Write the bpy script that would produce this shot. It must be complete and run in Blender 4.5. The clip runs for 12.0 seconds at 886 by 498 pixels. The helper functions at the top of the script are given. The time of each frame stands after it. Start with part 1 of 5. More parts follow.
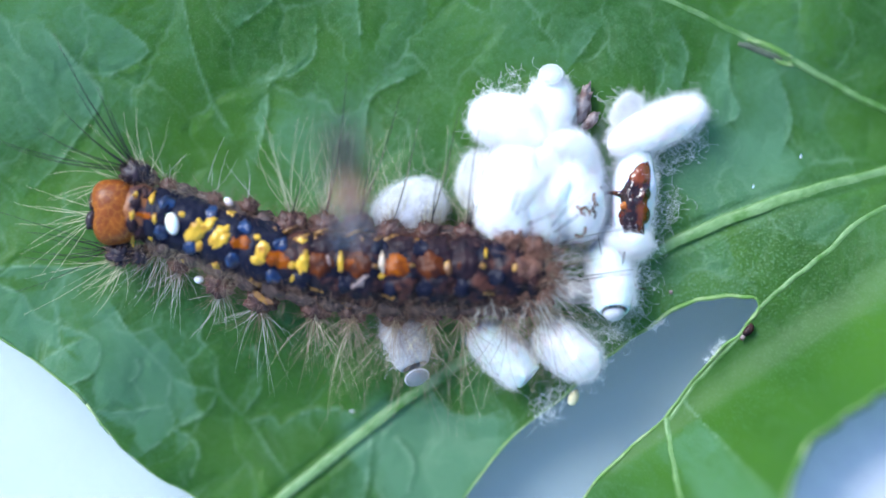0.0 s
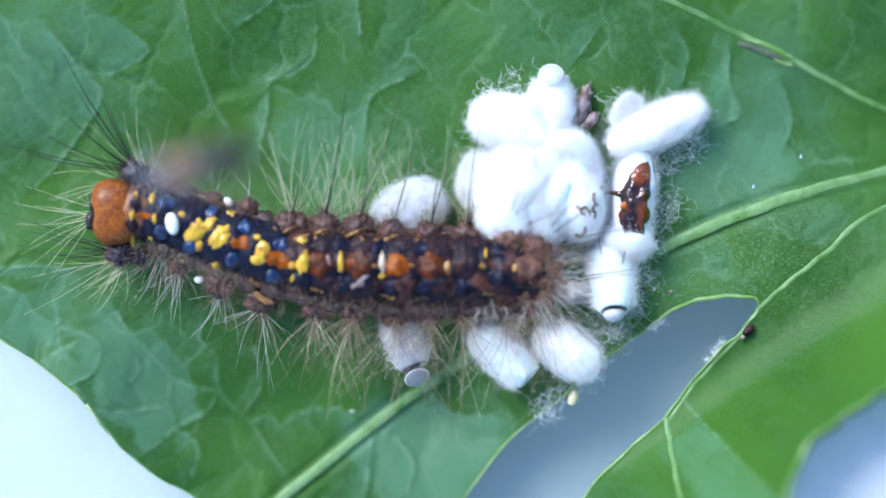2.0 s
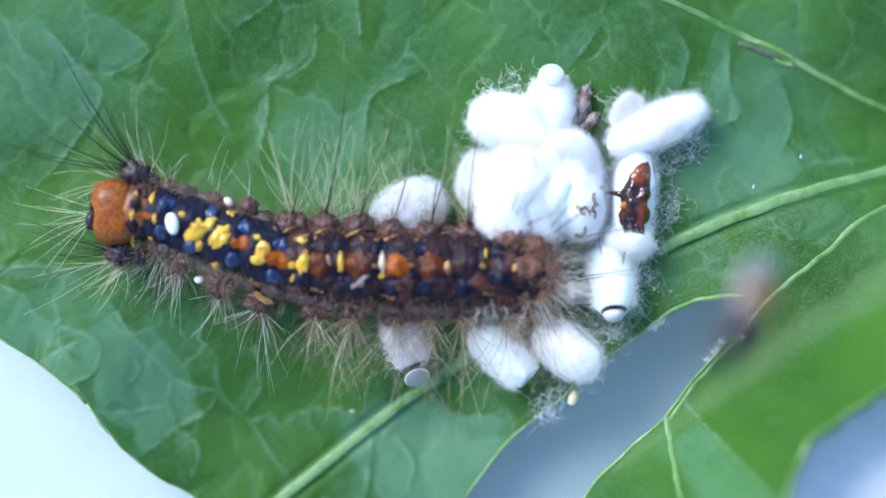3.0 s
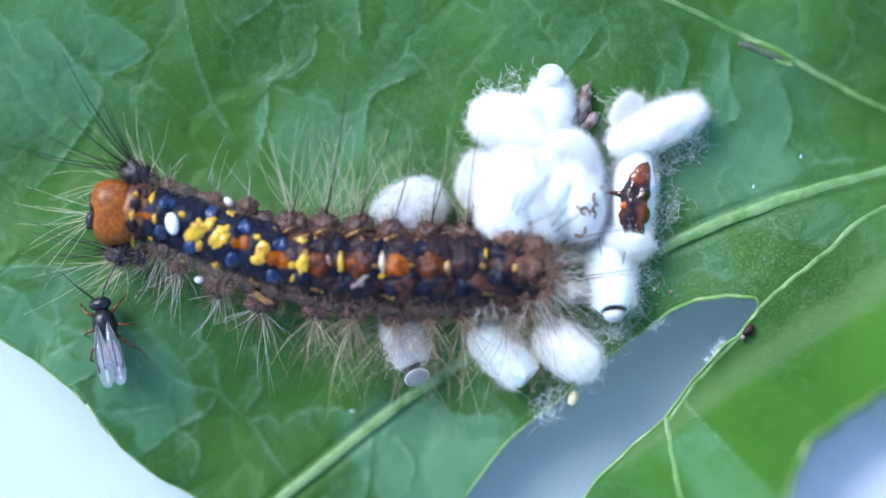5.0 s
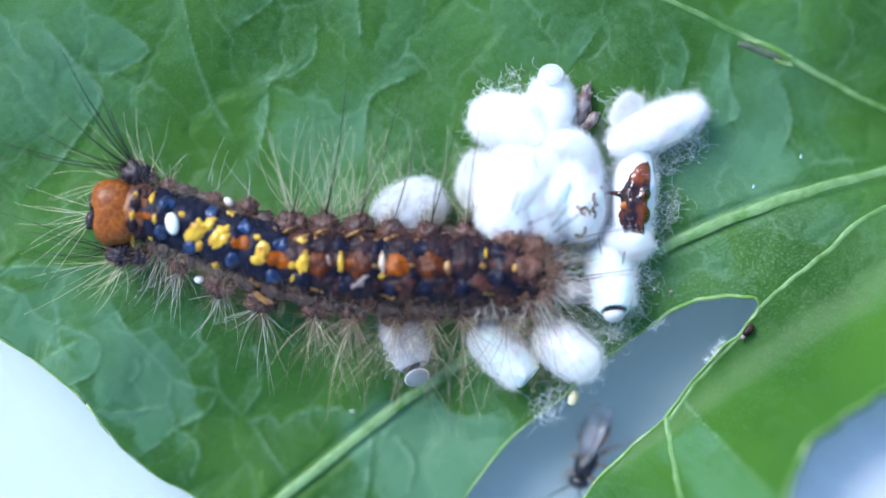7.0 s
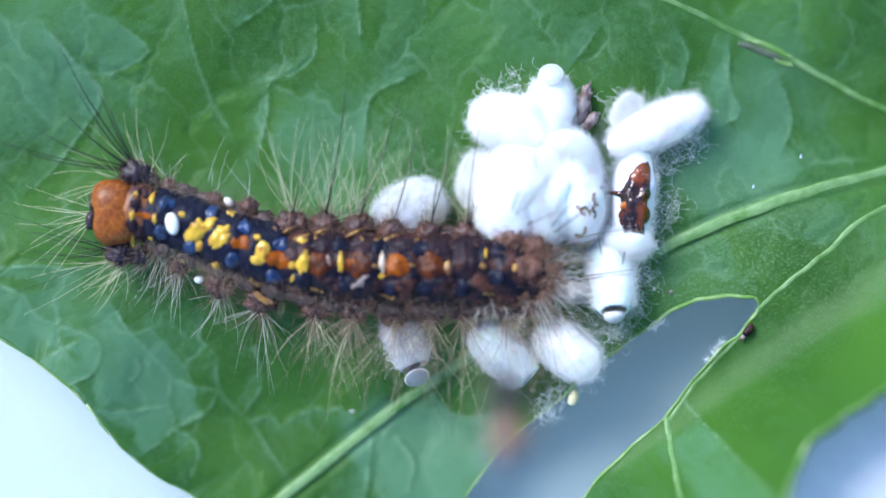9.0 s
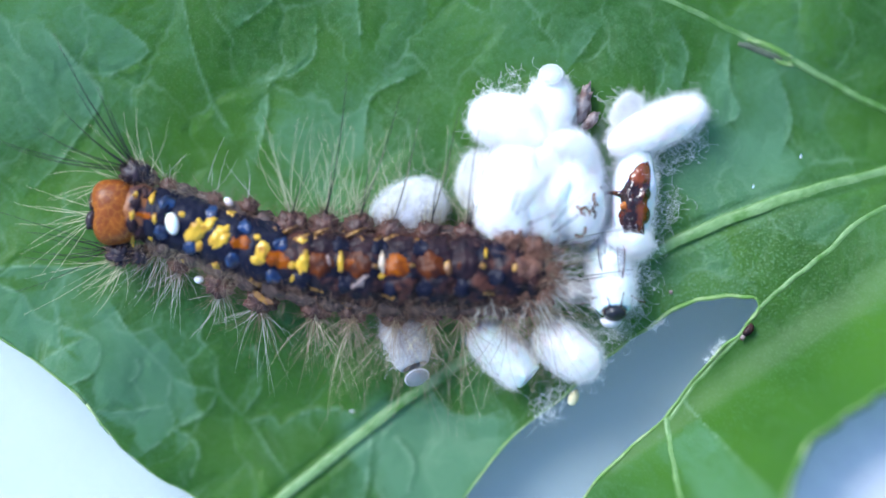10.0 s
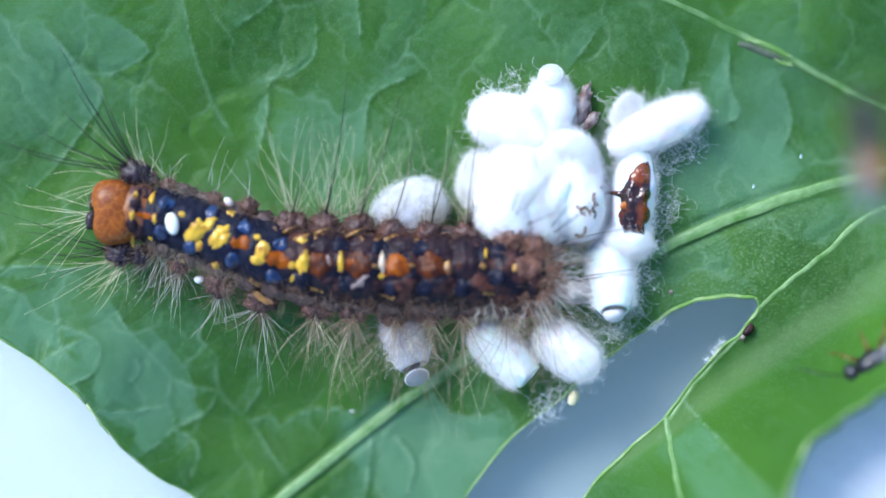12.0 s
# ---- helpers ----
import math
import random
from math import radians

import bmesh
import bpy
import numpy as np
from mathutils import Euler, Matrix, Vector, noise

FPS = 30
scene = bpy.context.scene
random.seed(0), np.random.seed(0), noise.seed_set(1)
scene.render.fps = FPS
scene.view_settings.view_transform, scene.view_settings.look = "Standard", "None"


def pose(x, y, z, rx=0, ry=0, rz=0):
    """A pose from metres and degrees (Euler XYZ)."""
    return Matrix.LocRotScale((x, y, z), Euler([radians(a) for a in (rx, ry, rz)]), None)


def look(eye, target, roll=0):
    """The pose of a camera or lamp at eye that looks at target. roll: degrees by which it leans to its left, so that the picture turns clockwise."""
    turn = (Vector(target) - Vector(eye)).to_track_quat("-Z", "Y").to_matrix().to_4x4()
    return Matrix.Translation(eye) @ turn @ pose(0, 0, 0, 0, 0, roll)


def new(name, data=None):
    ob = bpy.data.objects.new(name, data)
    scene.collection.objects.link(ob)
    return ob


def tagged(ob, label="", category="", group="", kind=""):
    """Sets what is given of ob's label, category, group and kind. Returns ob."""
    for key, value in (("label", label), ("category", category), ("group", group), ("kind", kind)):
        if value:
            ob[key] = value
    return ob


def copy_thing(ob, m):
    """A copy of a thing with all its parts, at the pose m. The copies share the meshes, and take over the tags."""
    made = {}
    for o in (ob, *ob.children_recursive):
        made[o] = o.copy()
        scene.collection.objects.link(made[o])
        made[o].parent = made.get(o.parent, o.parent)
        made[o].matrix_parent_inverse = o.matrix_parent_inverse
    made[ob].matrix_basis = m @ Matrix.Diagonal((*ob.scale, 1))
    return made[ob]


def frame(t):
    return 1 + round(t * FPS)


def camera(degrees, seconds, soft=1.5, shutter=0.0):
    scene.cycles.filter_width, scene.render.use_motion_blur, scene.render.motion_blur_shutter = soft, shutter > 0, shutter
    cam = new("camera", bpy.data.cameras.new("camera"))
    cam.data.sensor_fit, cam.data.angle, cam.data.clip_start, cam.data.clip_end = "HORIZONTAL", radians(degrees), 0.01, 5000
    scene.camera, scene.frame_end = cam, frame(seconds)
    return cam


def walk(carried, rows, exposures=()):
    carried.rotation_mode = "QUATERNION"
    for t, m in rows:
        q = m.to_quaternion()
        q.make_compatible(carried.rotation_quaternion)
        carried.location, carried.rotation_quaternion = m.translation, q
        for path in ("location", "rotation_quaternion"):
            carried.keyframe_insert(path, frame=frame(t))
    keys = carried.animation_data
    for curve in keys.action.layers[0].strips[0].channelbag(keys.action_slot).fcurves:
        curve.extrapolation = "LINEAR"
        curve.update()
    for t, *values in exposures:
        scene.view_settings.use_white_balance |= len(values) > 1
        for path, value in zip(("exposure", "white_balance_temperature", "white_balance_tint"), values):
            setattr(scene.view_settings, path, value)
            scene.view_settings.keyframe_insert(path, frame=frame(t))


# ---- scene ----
from mathutils.bvhtree import BVHTree

# Lengths below are in millimetres unless said otherwise; MM turns them into metres.
MM = 0.001
cam = camera(32.0, 12.0, soft=1.6)
cam.data.dof.use_dof = True
cam.data.dof.focus_distance = 0.0600
cam.data.dof.aperture_fstop = 12.0
EYE = pose(0, 0, 0.06103)
walk(cam, [(0.0, EYE), (12.0, EYE)], exposures=[(0.0, 0.84, 5750, 8), (12.0, 0.84, 5750, 8)])

# ---- light ----
world = bpy.data.worlds.new("sky")
scene.world = world
world.use_nodes = True
wn = world.node_tree
sky = wn.nodes.new("ShaderNodeTexSky")
sky.sky_type = "NISHITA"
sky.sun_disc = False
sky.sun_elevation = radians(42)
sky.sun_rotation = radians(-45)
wn.links.new(sky.outputs[0], wn.nodes["Background"].inputs[0])
wn.nodes["Background"].inputs[1].default_value = 0.17
sun = new("sun", bpy.data.lights.new("sun", "SUN"))
sun.data.energy = 2.6
sun.data.angle = radians(30)
sun.data.color = (1.0, 0.97, 0.93)
sun.matrix_world = look((-0.3, 0.3, 0.38), (0, 0, 0))


# ---- materials ----
def material(name, colour, rough=0.5, second=None, scale=2000.0, mix=(0.4, 0.62), bump=0.0, bump_scale=6000.0,
             metallic=0.0, spec=0.5, coat=0.0, sheen=0.0, sss=0.0, third=None, third_scale=400.0, bump_dist=0.00003):
    m = bpy.data.materials.new(name)
    m.use_nodes = True
    t = m.node_tree
    b = t.nodes["Principled BSDF"]
    b.inputs["Base Color"].default_value = (*colour, 1)
    b.inputs["Roughness"].default_value = rough
    b.inputs["Metallic"].default_value = metallic
    b.inputs["Specular IOR Level"].default_value = spec
    b.inputs["Coat Weight"].default_value = coat
    b.inputs["Sheen Weight"].default_value = sheen
    if sss:
        b.inputs["Subsurface Weight"].default_value = sss
        b.inputs["Subsurface Scale"].default_value = 0.0004
    place = t.nodes.new("ShaderNodeTexCoord")
    out = None
    for other, sc in ((second, scale), (third, third_scale)):
        if other is None:
            continue
        n = t.nodes.new("ShaderNodeTexNoise")
        n.inputs["Scale"].default_value = sc
        n.inputs["Detail"].default_value = 4
        t.links.new(place.outputs["Object"], n.inputs["Vector"])
        r = t.nodes.new("ShaderNodeMapRange")
        r.inputs[1].default_value, r.inputs[2].default_value = mix
        t.links.new(n.outputs[0], r.inputs[0])
        x = t.nodes.new("ShaderNodeMix")
        x.data_type = "RGBA"
        t.links.new(r.outputs[0], x.inputs[0])
        if out is None:
            x.inputs[6].default_value = (*colour, 1)
        else:
            t.links.new(out, x.inputs[6])
        x.inputs[7].default_value = (*other, 1)
        out = x.outputs[2]
    if out is not None:
        t.links.new(out, b.inputs["Base Color"])
    if bump:
        n = t.nodes.new("ShaderNodeTexNoise")
        n.inputs["Scale"].default_value = bump_scale
        n.inputs["Detail"].default_value = 3
        t.links.new(place.outputs["Object"], n.inputs["Vector"])
        u = t.nodes.new("ShaderNodeBump")
        u.inputs["Strength"].default_value = bump
        u.inputs["Distance"].default_value = bump_dist
        t.links.new(n.outputs[0], u.inputs["Height"])
        t.links.new(u.outputs[0], b.inputs["Normal"])
    return m


def leaf_material():
    """Green blade: a warped net of pale veins at two scales, cells that lean a little each their own way, and a waxy
    bloom with sheen and shade painted in.
    """
    m = bpy.data.materials.new("leaf_green")
    m.use_nodes = True
    t = m.node_tree
    b = t.nodes["Principled BSDF"]

    def node(kind, **values):
        n = t.nodes.new(kind)
        for key, value in values.items():
            n.inputs[key].default_value = value
        return n

    def maths(op, a, c, clamp=False):
        n = t.nodes.new("ShaderNodeMath")
        n.operation, n.use_clamp = op, clamp
        for i, v in enumerate((a, c)):
            if isinstance(v, (int, float)):
                n.inputs[i].default_value = v
            else:
                t.links.new(v, n.inputs[i])
        return n.outputs[0]

    def vec(op, a, c):
        n = t.nodes.new("ShaderNodeVectorMath")
        n.operation = op
        for i, v in enumerate((a, c)):
            if isinstance(v, tuple):
                n.inputs[i].default_value = v
            else:
                t.links.new(v, n.inputs[i])
        return n

    def ramp(v, lo, hi, a=0.0, c=1.0):
        n = t.nodes.new("ShaderNodeMapRange")
        n.interpolation_type = "SMOOTHSTEP"
        for i, x in enumerate((lo, hi, a, c)):
            n.inputs[i + 1].default_value = x
        t.links.new(v, n.inputs[0])
        return n.outputs[0]

    def blend(f, a, c):
        n = t.nodes.new("ShaderNodeMix")
        n.data_type = "RGBA"
        t.links.new(f, n.inputs[0])
        for i, v in ((6, a), (7, c)):
            if isinstance(v, tuple):
                n.inputs[i].default_value = (*v, 1)
            else:
                t.links.new(v, n.inputs[i])
        return n.outputs[2]

    place = t.nodes.new("ShaderNodeTexCoord").outputs["Object"]
    flat = vec("MULTIPLY", place, (1000.0, 1000.0, 0.0)).outputs[0]

    def speckle(scale, detail, rough):
        n = node("ShaderNodeTexNoise", Scale=scale, Detail=detail, Roughness=rough)
        t.links.new(flat, n.inputs["Vector"])
        return n.outputs[0]

    def stored(name):
        n = t.nodes.new("ShaderNodeAttribute")
        n.attribute_name = name
        return n.outputs["Fac"]

    fine, grain, broad = speckle(3.2, 5.0, 0.62), speckle(9.0, 2.5, 0.6), speckle(0.16, 2.0, 0.5)
    # base greens
    col = blend(ramp(broad, 0.35, 0.65), (0.026, 0.098, 0.006), (0.056, 0.162, 0.009))
    col = blend(ramp(fine, 0.35, 0.7, 0.0, 0.5), col, (0.057, 0.157, 0.025))
    # pale tone of the blade; sheen and shade are painted into it too
    wax_shade = maths("ADD", stored("bloom_shade"), maths("MULTIPLY", maths("SUBTRACT", fine, 0.5), 0.42))
    bloom_shade = ramp(wax_shade, 0.05, 0.95, 0.0, 0.85)
    col = blend(bloom_shade, col, (0.128, 0.279, 0.154))
    net = maths("MULTIPLY", stored("vein_net"), ramp(wax_shade, 0.0, 0.5, 0.50, 0.95))
    col = blend(net, col, (0.234, 0.399, 0.234))
    col = blend(maths("MULTIPLY", stored("down"), ramp(grain, 0.50, 0.66, 0.0, 0.70)), col, (0.177, 0.331, 0.165))
    t.links.new(col, b.inputs["Base Color"])
    t.links.new(ramp(bloom_shade, 0.0, 0.6, 0.55, 0.46), b.inputs["Roughness"])
    # fine relief of the skin; the larger puckers are in the mesh
    height = maths("ADD", maths("MULTIPLY", fine, 0.030), maths("MULTIPLY", maths("MULTIPLY", grain, stored("down")), 0.060))
    bump = node("ShaderNodeBump", Strength=1.0, Distance=0.001)
    t.links.new(height, bump.inputs["Height"])
    t.links.new(bump.outputs[0], b.inputs["Normal"])
    b.inputs["Specular IOR Level"].default_value = 0.38
    # light that comes through the thin blade
    thin = t.nodes.new("ShaderNodeBsdfTranslucent")
    thin.inputs[0].default_value = (0.17, 0.43, 0.09, 1)
    both = t.nodes.new("ShaderNodeMixShader")
    both.inputs[0].default_value = 0.30
    t.links.new(b.outputs[0], both.inputs[1])
    t.links.new(thin.outputs[0], both.inputs[2])
    t.links.new(both.outputs[0], t.nodes["Material Output"].inputs[0])
    return m


def head_material():
    m = material("head_capsule", (0.24, 0.066, 0.010), 0.33, (0.15, 0.036, 0.008), 1900.0, (0.35, 0.65), 0.6, 5000.0, spec=0.22)
    t = m.node_tree
    b = t.nodes["Principled BSDF"]
    old = b.inputs["Base Color"].links[0].from_socket
    c = t.nodes.new("ShaderNodeTexCoord")
    v = t.nodes.new("ShaderNodeTexVoronoi")
    v.feature = "DISTANCE_TO_EDGE"
    v.inputs["Scale"].default_value = 3000.0
    n = t.nodes.new("ShaderNodeTexNoise")
    n.inputs["Scale"].default_value = 2600.0
    t.links.new(c.outputs["Object"], n.inputs["Vector"])
    bend = t.nodes.new("ShaderNodeVectorMath")
    bend.operation = "MULTIPLY_ADD"
    t.links.new(n.outputs["Color"], bend.inputs[0])
    bend.inputs[1].default_value = (0.00035, 0.00035, 0.00035)
    t.links.new(c.outputs["Object"], bend.inputs[2])
    t.links.new(bend.outputs[0], v.inputs["Vector"])
    r = t.nodes.new("ShaderNodeMapRange")
    r.inputs[1].default_value, r.inputs[2].default_value = 0.0, 0.07
    r.inputs[3].default_value, r.inputs[4].default_value = 0.38, 0.0
    t.links.new(v.outputs["Distance"], r.inputs[0])
    x = t.nodes.new("ShaderNodeMix")
    x.data_type = "RGBA"
    t.links.new(r.outputs[0], x.inputs[0])
    t.links.new(old, x.inputs[6])
    x.inputs[7].default_value = (0.58, 0.25, 0.035, 1)
    t.links.new(x.outputs[2], b.inputs["Base Color"])
    return m


def glassy(name, tint, rough, share, film=0.0, ior=1.5):
    """A thin clear membrane: mostly see-through, with a glossy share."""
    m = bpy.data.materials.new(name)
    m.use_nodes = True
    t = m.node_tree
    b = t.nodes["Principled BSDF"]
    b.inputs["Base Color"].default_value = (*tint, 1)
    b.inputs["Roughness"].default_value = rough
    b.inputs["Specular IOR Level"].default_value = 0.9
    b.inputs["IOR"].default_value = ior
    if film:
        b.inputs["Thin Film Thickness"].default_value = film
        b.inputs["Thin Film IOR"].default_value = 1.4
    clear = t.nodes.new("ShaderNodeBsdfTransparent")
    clear.inputs[0].default_value = (0.98, 0.98, 0.98, 1)
    x = t.nodes.new("ShaderNodeMixShader")
    x.inputs[0].default_value = share
    t.links.new(clear.outputs[0], x.inputs[1])
    t.links.new(b.outputs[0], x.inputs[2])
    t.links.new(x.outputs[0], t.nodes["Material Output"].inputs[0])
    return m


LEAF = leaf_material()
VEIN = material("vein_green", (0.135, 0.255, 0.085), 0.42, (0.075, 0.19, 0.03), 900.0, (0.4, 0.62), bump=0.7, bump_dist=0.00006, third=(0.18, 0.31, 0.12), third_scale=1300.0)
MARGIN = material("leaf_margin", (0.13, 0.27, 0.05), 0.35, (0.33, 0.44, 0.20), 900.0, (0.45, 0.7), bump=0.5)
SCAR = material("leaf_scar", (0.10, 0.13, 0.08), 0.7, (0.04, 0.06, 0.035), 1500.0, bump=0.6)
TABLE = material("white_table", (0.57, 0.635, 0.64), 0.5, (0.54, 0.605, 0.61), 90.0, bump=0.15, bump_scale=1500.0)
# for the pad added to brighten the opening beside the right lobe
WHITE_PAD = material("white_pad", (0.88, 0.88, 0.90), 0.8, (0.83, 0.83, 0.86), 700.0, bump=0.5, bump_scale=2500.0)
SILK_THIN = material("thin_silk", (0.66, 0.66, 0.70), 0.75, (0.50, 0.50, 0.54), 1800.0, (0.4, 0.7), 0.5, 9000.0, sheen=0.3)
# darker copy of the silk: the shade over the emptied cocoon, put into its colour
SILK_SHADED = material("shaded_silk", (0.46, 0.46, 0.48), 0.75, (0.32, 0.32, 0.34), 1800.0, (0.4, 0.7), 0.5, 9000.0, sheen=0.2)
SILK = material("cocoon_silk", (0.93, 0.93, 0.93), 0.75, (0.87, 0.88, 0.89), 1800.0, (0.45, 0.75), 0.5, 9000.0, sheen=0.3, sss=0.45)
FIBRE = material("silk_fibre", (0.93, 0.94, 0.95), 0.5)
PALE = material("pale_bar", (0.62, 0.52, 0.40), 0.4, (0.45, 0.30, 0.14), 2500.0, bump=0.5)
HEAD = head_material()
BLACK = material("blue_black_skin", (0.006, 0.007, 0.020), 0.4, (0.012, 0.013, 0.026), 2500.0, bump=0.4, bump_scale=4000.0, spec=0.12, bump_dist=0.00006, coat=0.0)
BROWN = material("brown_skin", (0.016, 0.011, 0.015), 0.35, (0.080, 0.032, 0.024), 1900.0, (0.42, 0.58), 0.5, 4500.0,
                 third=(0.008, 0.008, 0.016), third_scale=900.0, bump_dist=0.00008, spec=0.12, coat=0.0)
DUSK = material("dusky_mound", (0.026, 0.013, 0.017), 0.40, (0.016, 0.010, 0.015), 1800.0, (0.4, 0.6), 0.4, 5000.0, spec=0.12, coat=0.0)
FLANK = material("grey_brown_flank", (0.075, 0.046, 0.040), 0.6, (0.032, 0.019, 0.019), 2500.0, (0.4, 0.6), 0.9, 5000.0)
WART = material("brown_wart", (0.105, 0.046, 0.034), 0.5, (0.048, 0.021, 0.02), 1500.0, bump=0.6, bump_scale=7000.0)
WART_TAIL = material("tail_wart", (0.20, 0.090, 0.056), 0.65, (0.09, 0.038, 0.028), 2500.0, (0.35, 0.65), bump=0.8, bump_scale=7000.0)
WART_DARK = material("black_wart", (0.018, 0.012, 0.020), 0.45, (0.035, 0.02, 0.03), 3000.0, bump=1.0, bump_scale=7000.0)
BLUE = material("blue_spot", (0.013, 0.042, 0.135), 0.3, (0.006, 0.014, 0.05), 2500.0, bump=0.4, coat=0.10)
YELLOW = material("yellow_spot", (0.60, 0.37, 0.022), 0.3, (0.34, 0.13, 0.010), 2200.0, (0.5, 0.7), 0.3, 3500.0, bump_dist=0.00005, coat=0.10)
ORANGE = material("orange_spot", (0.25, 0.062, 0.002), 0.16, (0.13, 0.030, 0.006), 2200.0, (0.42, 0.62), bump=0.35, bump_dist=0.00007, bump_scale=4000.0, spec=0.13, coat=0.0)
RUST = material("rust_spot", (0.085, 0.020, 0.003), 0.38, (0.034, 0.011, 0.008), 1800.0, bump=0.35, bump_dist=0.00008, bump_scale=4000.0, spec=0.13, coat=0.0)
COLLAR = material("collar_skin", (0.23, 0.078, 0.016), 0.45, (0.08, 0.035, 0.035), 1800.0, (0.4, 0.58), 0.7)
OCHRE = material("ochre_spot", (0.36, 0.19, 0.03), 0.4, (0.14, 0.06, 0.02), 2600.0, (0.4, 0.6), 0.8)
HAIR_PALE = material("pale_hair", (0.74, 0.70, 0.46), 0.3)
HAIR_TAN = material("tan_hair", (0.32, 0.26, 0.18), 0.35)
HAIR_WHITE = material("white_hair", (0.70, 0.69, 0.62), 0.35)
HAIR_BROWN = material("brown_hair", (0.22, 0.14, 0.10), 0.4)
HAIR_RUSSET = material("russet_hair", (0.32, 0.17, 0.115), 0.5)
HAIR_DARK = material("dark_hair", (0.02, 0.02, 0.018), 0.35)
EGG = material("white_egg", (0.88, 0.88, 0.84), 0.25, sss=0.3)
RESIN = material("dark_resin", (0.022, 0.005, 0.004), 0.08, (0.21, 0.042, 0.006), 1100.0, (0.47, 0.62), 0.8, 1800.0, coat=0.6,
                 bump_dist=0.00012)
STAIN = material("brown_stain", (0.035, 0.010, 0.004), 0.3, (0.27, 0.10, 0.012), 2500.0)
AMBER = material("amber_crumb", (0.55, 0.20, 0.02), 0.2, (0.30, 0.08, 0.01), 3000.0)
HUSK = material("dry_husk", (0.31, 0.25, 0.24), 0.7, (0.15, 0.09, 0.08), 2500.0, bump=0.8)
WASP_BLACK = material("wasp_black", (0.006, 0.007, 0.011), 0.28, (0.016, 0.017, 0.024), 6000.0, bump=0.4, bump_scale=16000.0)
WASP_TAN = material("wasp_tan", (0.29, 0.12, 0.035), 0.4, (0.16, 0.06, 0.02), 3000.0)
WASP_AMBER = material("wasp_amber", (0.17, 0.062, 0.015), 0.35, (0.09, 0.035, 0.012), 4000.0)
WING = glassy("wing_membrane", (0.46, 0.50, 0.60), 0.2, 0.26, ior=1.9)
WING_VEIN = material("wing_vein", (0.08, 0.06, 0.05), 0.4)
PELLICLE = glassy("shed_skin", (0.50, 0.45, 0.42), 0.3, 0.7)
HOLLOW = glassy("hollow_cap", (0.33, 0.34, 0.36), 0.4, 0.72)
CLEAR = glassy("clear_cap", (0.72, 0.78, 0.82), 0.2, 0.5)


# ---- mesh helpers ----
class Geo:
    """Vertices and faces in millimetres."""

    def __init__(self):
        self.v, self.f = [], []

    def rings(self, rings, close_start=True, close_end=True):
        n, base = len(rings[0]), len(self.v)
        for ring in rings:
            self.v.extend([tuple(p) for p in ring])
        for i in range(len(rings) - 1):
            for j in range(n):
                k = (j + 1) % n
                self.f.append((base + i * n + j, base + i * n + k, base + (i + 1) * n + k, base + (i + 1) * n + j))
        if close_start:
            self.f.append(tuple(base + j for j in reversed(range(n))))
        if close_end:
            self.f.append(tuple(base + (len(rings) - 1) * n + j for j in range(n)))
        return self

    def tube(self, points, radii, sides=6, flat=1.0):
        pts = [Vector(p) for p in points]
        rings = []
        for i, p in enumerate(pts):
            way = (pts[min(i + 1, len(pts) - 1)] - pts[max(i - 1, 0)]).normalized()
            side = way.cross(Vector((0, 0, 1)))
            if side.length < 0.05:
                side = way.cross(Vector((0, 1, 0)))
            side.normalize()
            up = side.cross(way)
            r = radii[i] if isinstance(radii, (list, tuple)) else radii
            rings.append([p + side * (r * math.cos(a)) + up * (r * flat * math.sin(a))
                          for a in (2 * math.pi * j / sides for j in range(sides))])
        return self.rings(rings)

    def blob(self, m, radii, segs=16, rows=10, rough=0.0, freq=2.0, seed=0.0, power=2.0):
        """An ellipsoid in the axes of m, roughened by noise."""
        rings = []
        for i in range(1, rows):
            th = math.pi * i / rows
            ring = []
            for j in range(segs):
                ph = 2 * math.pi * j / segs
                d = Vector((math.cos(th), math.sin(th) * math.cos(ph), math.sin(th) * math.sin(ph)))
                if power != 2.0:
                    k = (abs(d.x) ** power + abs(d.y) ** power + abs(d.z) ** power) ** (-1 / power)
                    d = d * k
                g = 1 + rough * noise.noise(d * freq + Vector((seed, seed * 1.7, 3.1)))
                ring.append(m @ Vector((d.x * radii[0] * g, d.y * radii[1] * g, d.z * radii[2] * g)))
            rings.append(ring)
        return self.rings(rings)


def mesh_of(name, geo, material_used, origin=(0, 0, 0), smooth=True):
    me = bpy.data.meshes.new(name)
    o = Vector(origin)
    me.from_pydata([((p[0] - o.x) * MM, (p[1] - o.y) * MM, (p[2] - o.z) * MM) for p in geo.v], [], geo.f)
    me.materials.append(material_used)
    me.polygons.foreach_set("use_smooth", [smooth] * len(me.polygons))
    me.update()
    return me


def thing(name, at, label, category, group="", kind=""):
    """An empty at the base of a thing, at a place in millimetres."""
    ob = new(name)
    ob.empty_display_size = 0.0005
    ob.location = Vector(at) * MM
    return tagged(ob, label, category, group, kind)


def base_of(ob):
    while ob.parent:
        ob = ob.parent
    return ob.location / MM


def part(name, geo, material_used, parent, label="", kind=""):
    """One mesh under a thing or a part; geo is given in the place's own millimetres."""
    ob = new(name, mesh_of(name, geo, material_used, base_of(parent)))
    ob.parent = parent
    return tagged(ob, label, kind=kind)


def frame_of(at, angle=0.0, tilt=0.0, roll=0.0):
    return Matrix.Translation(at) @ Euler((radians(roll), radians(tilt), radians(angle))).to_matrix().to_4x4()


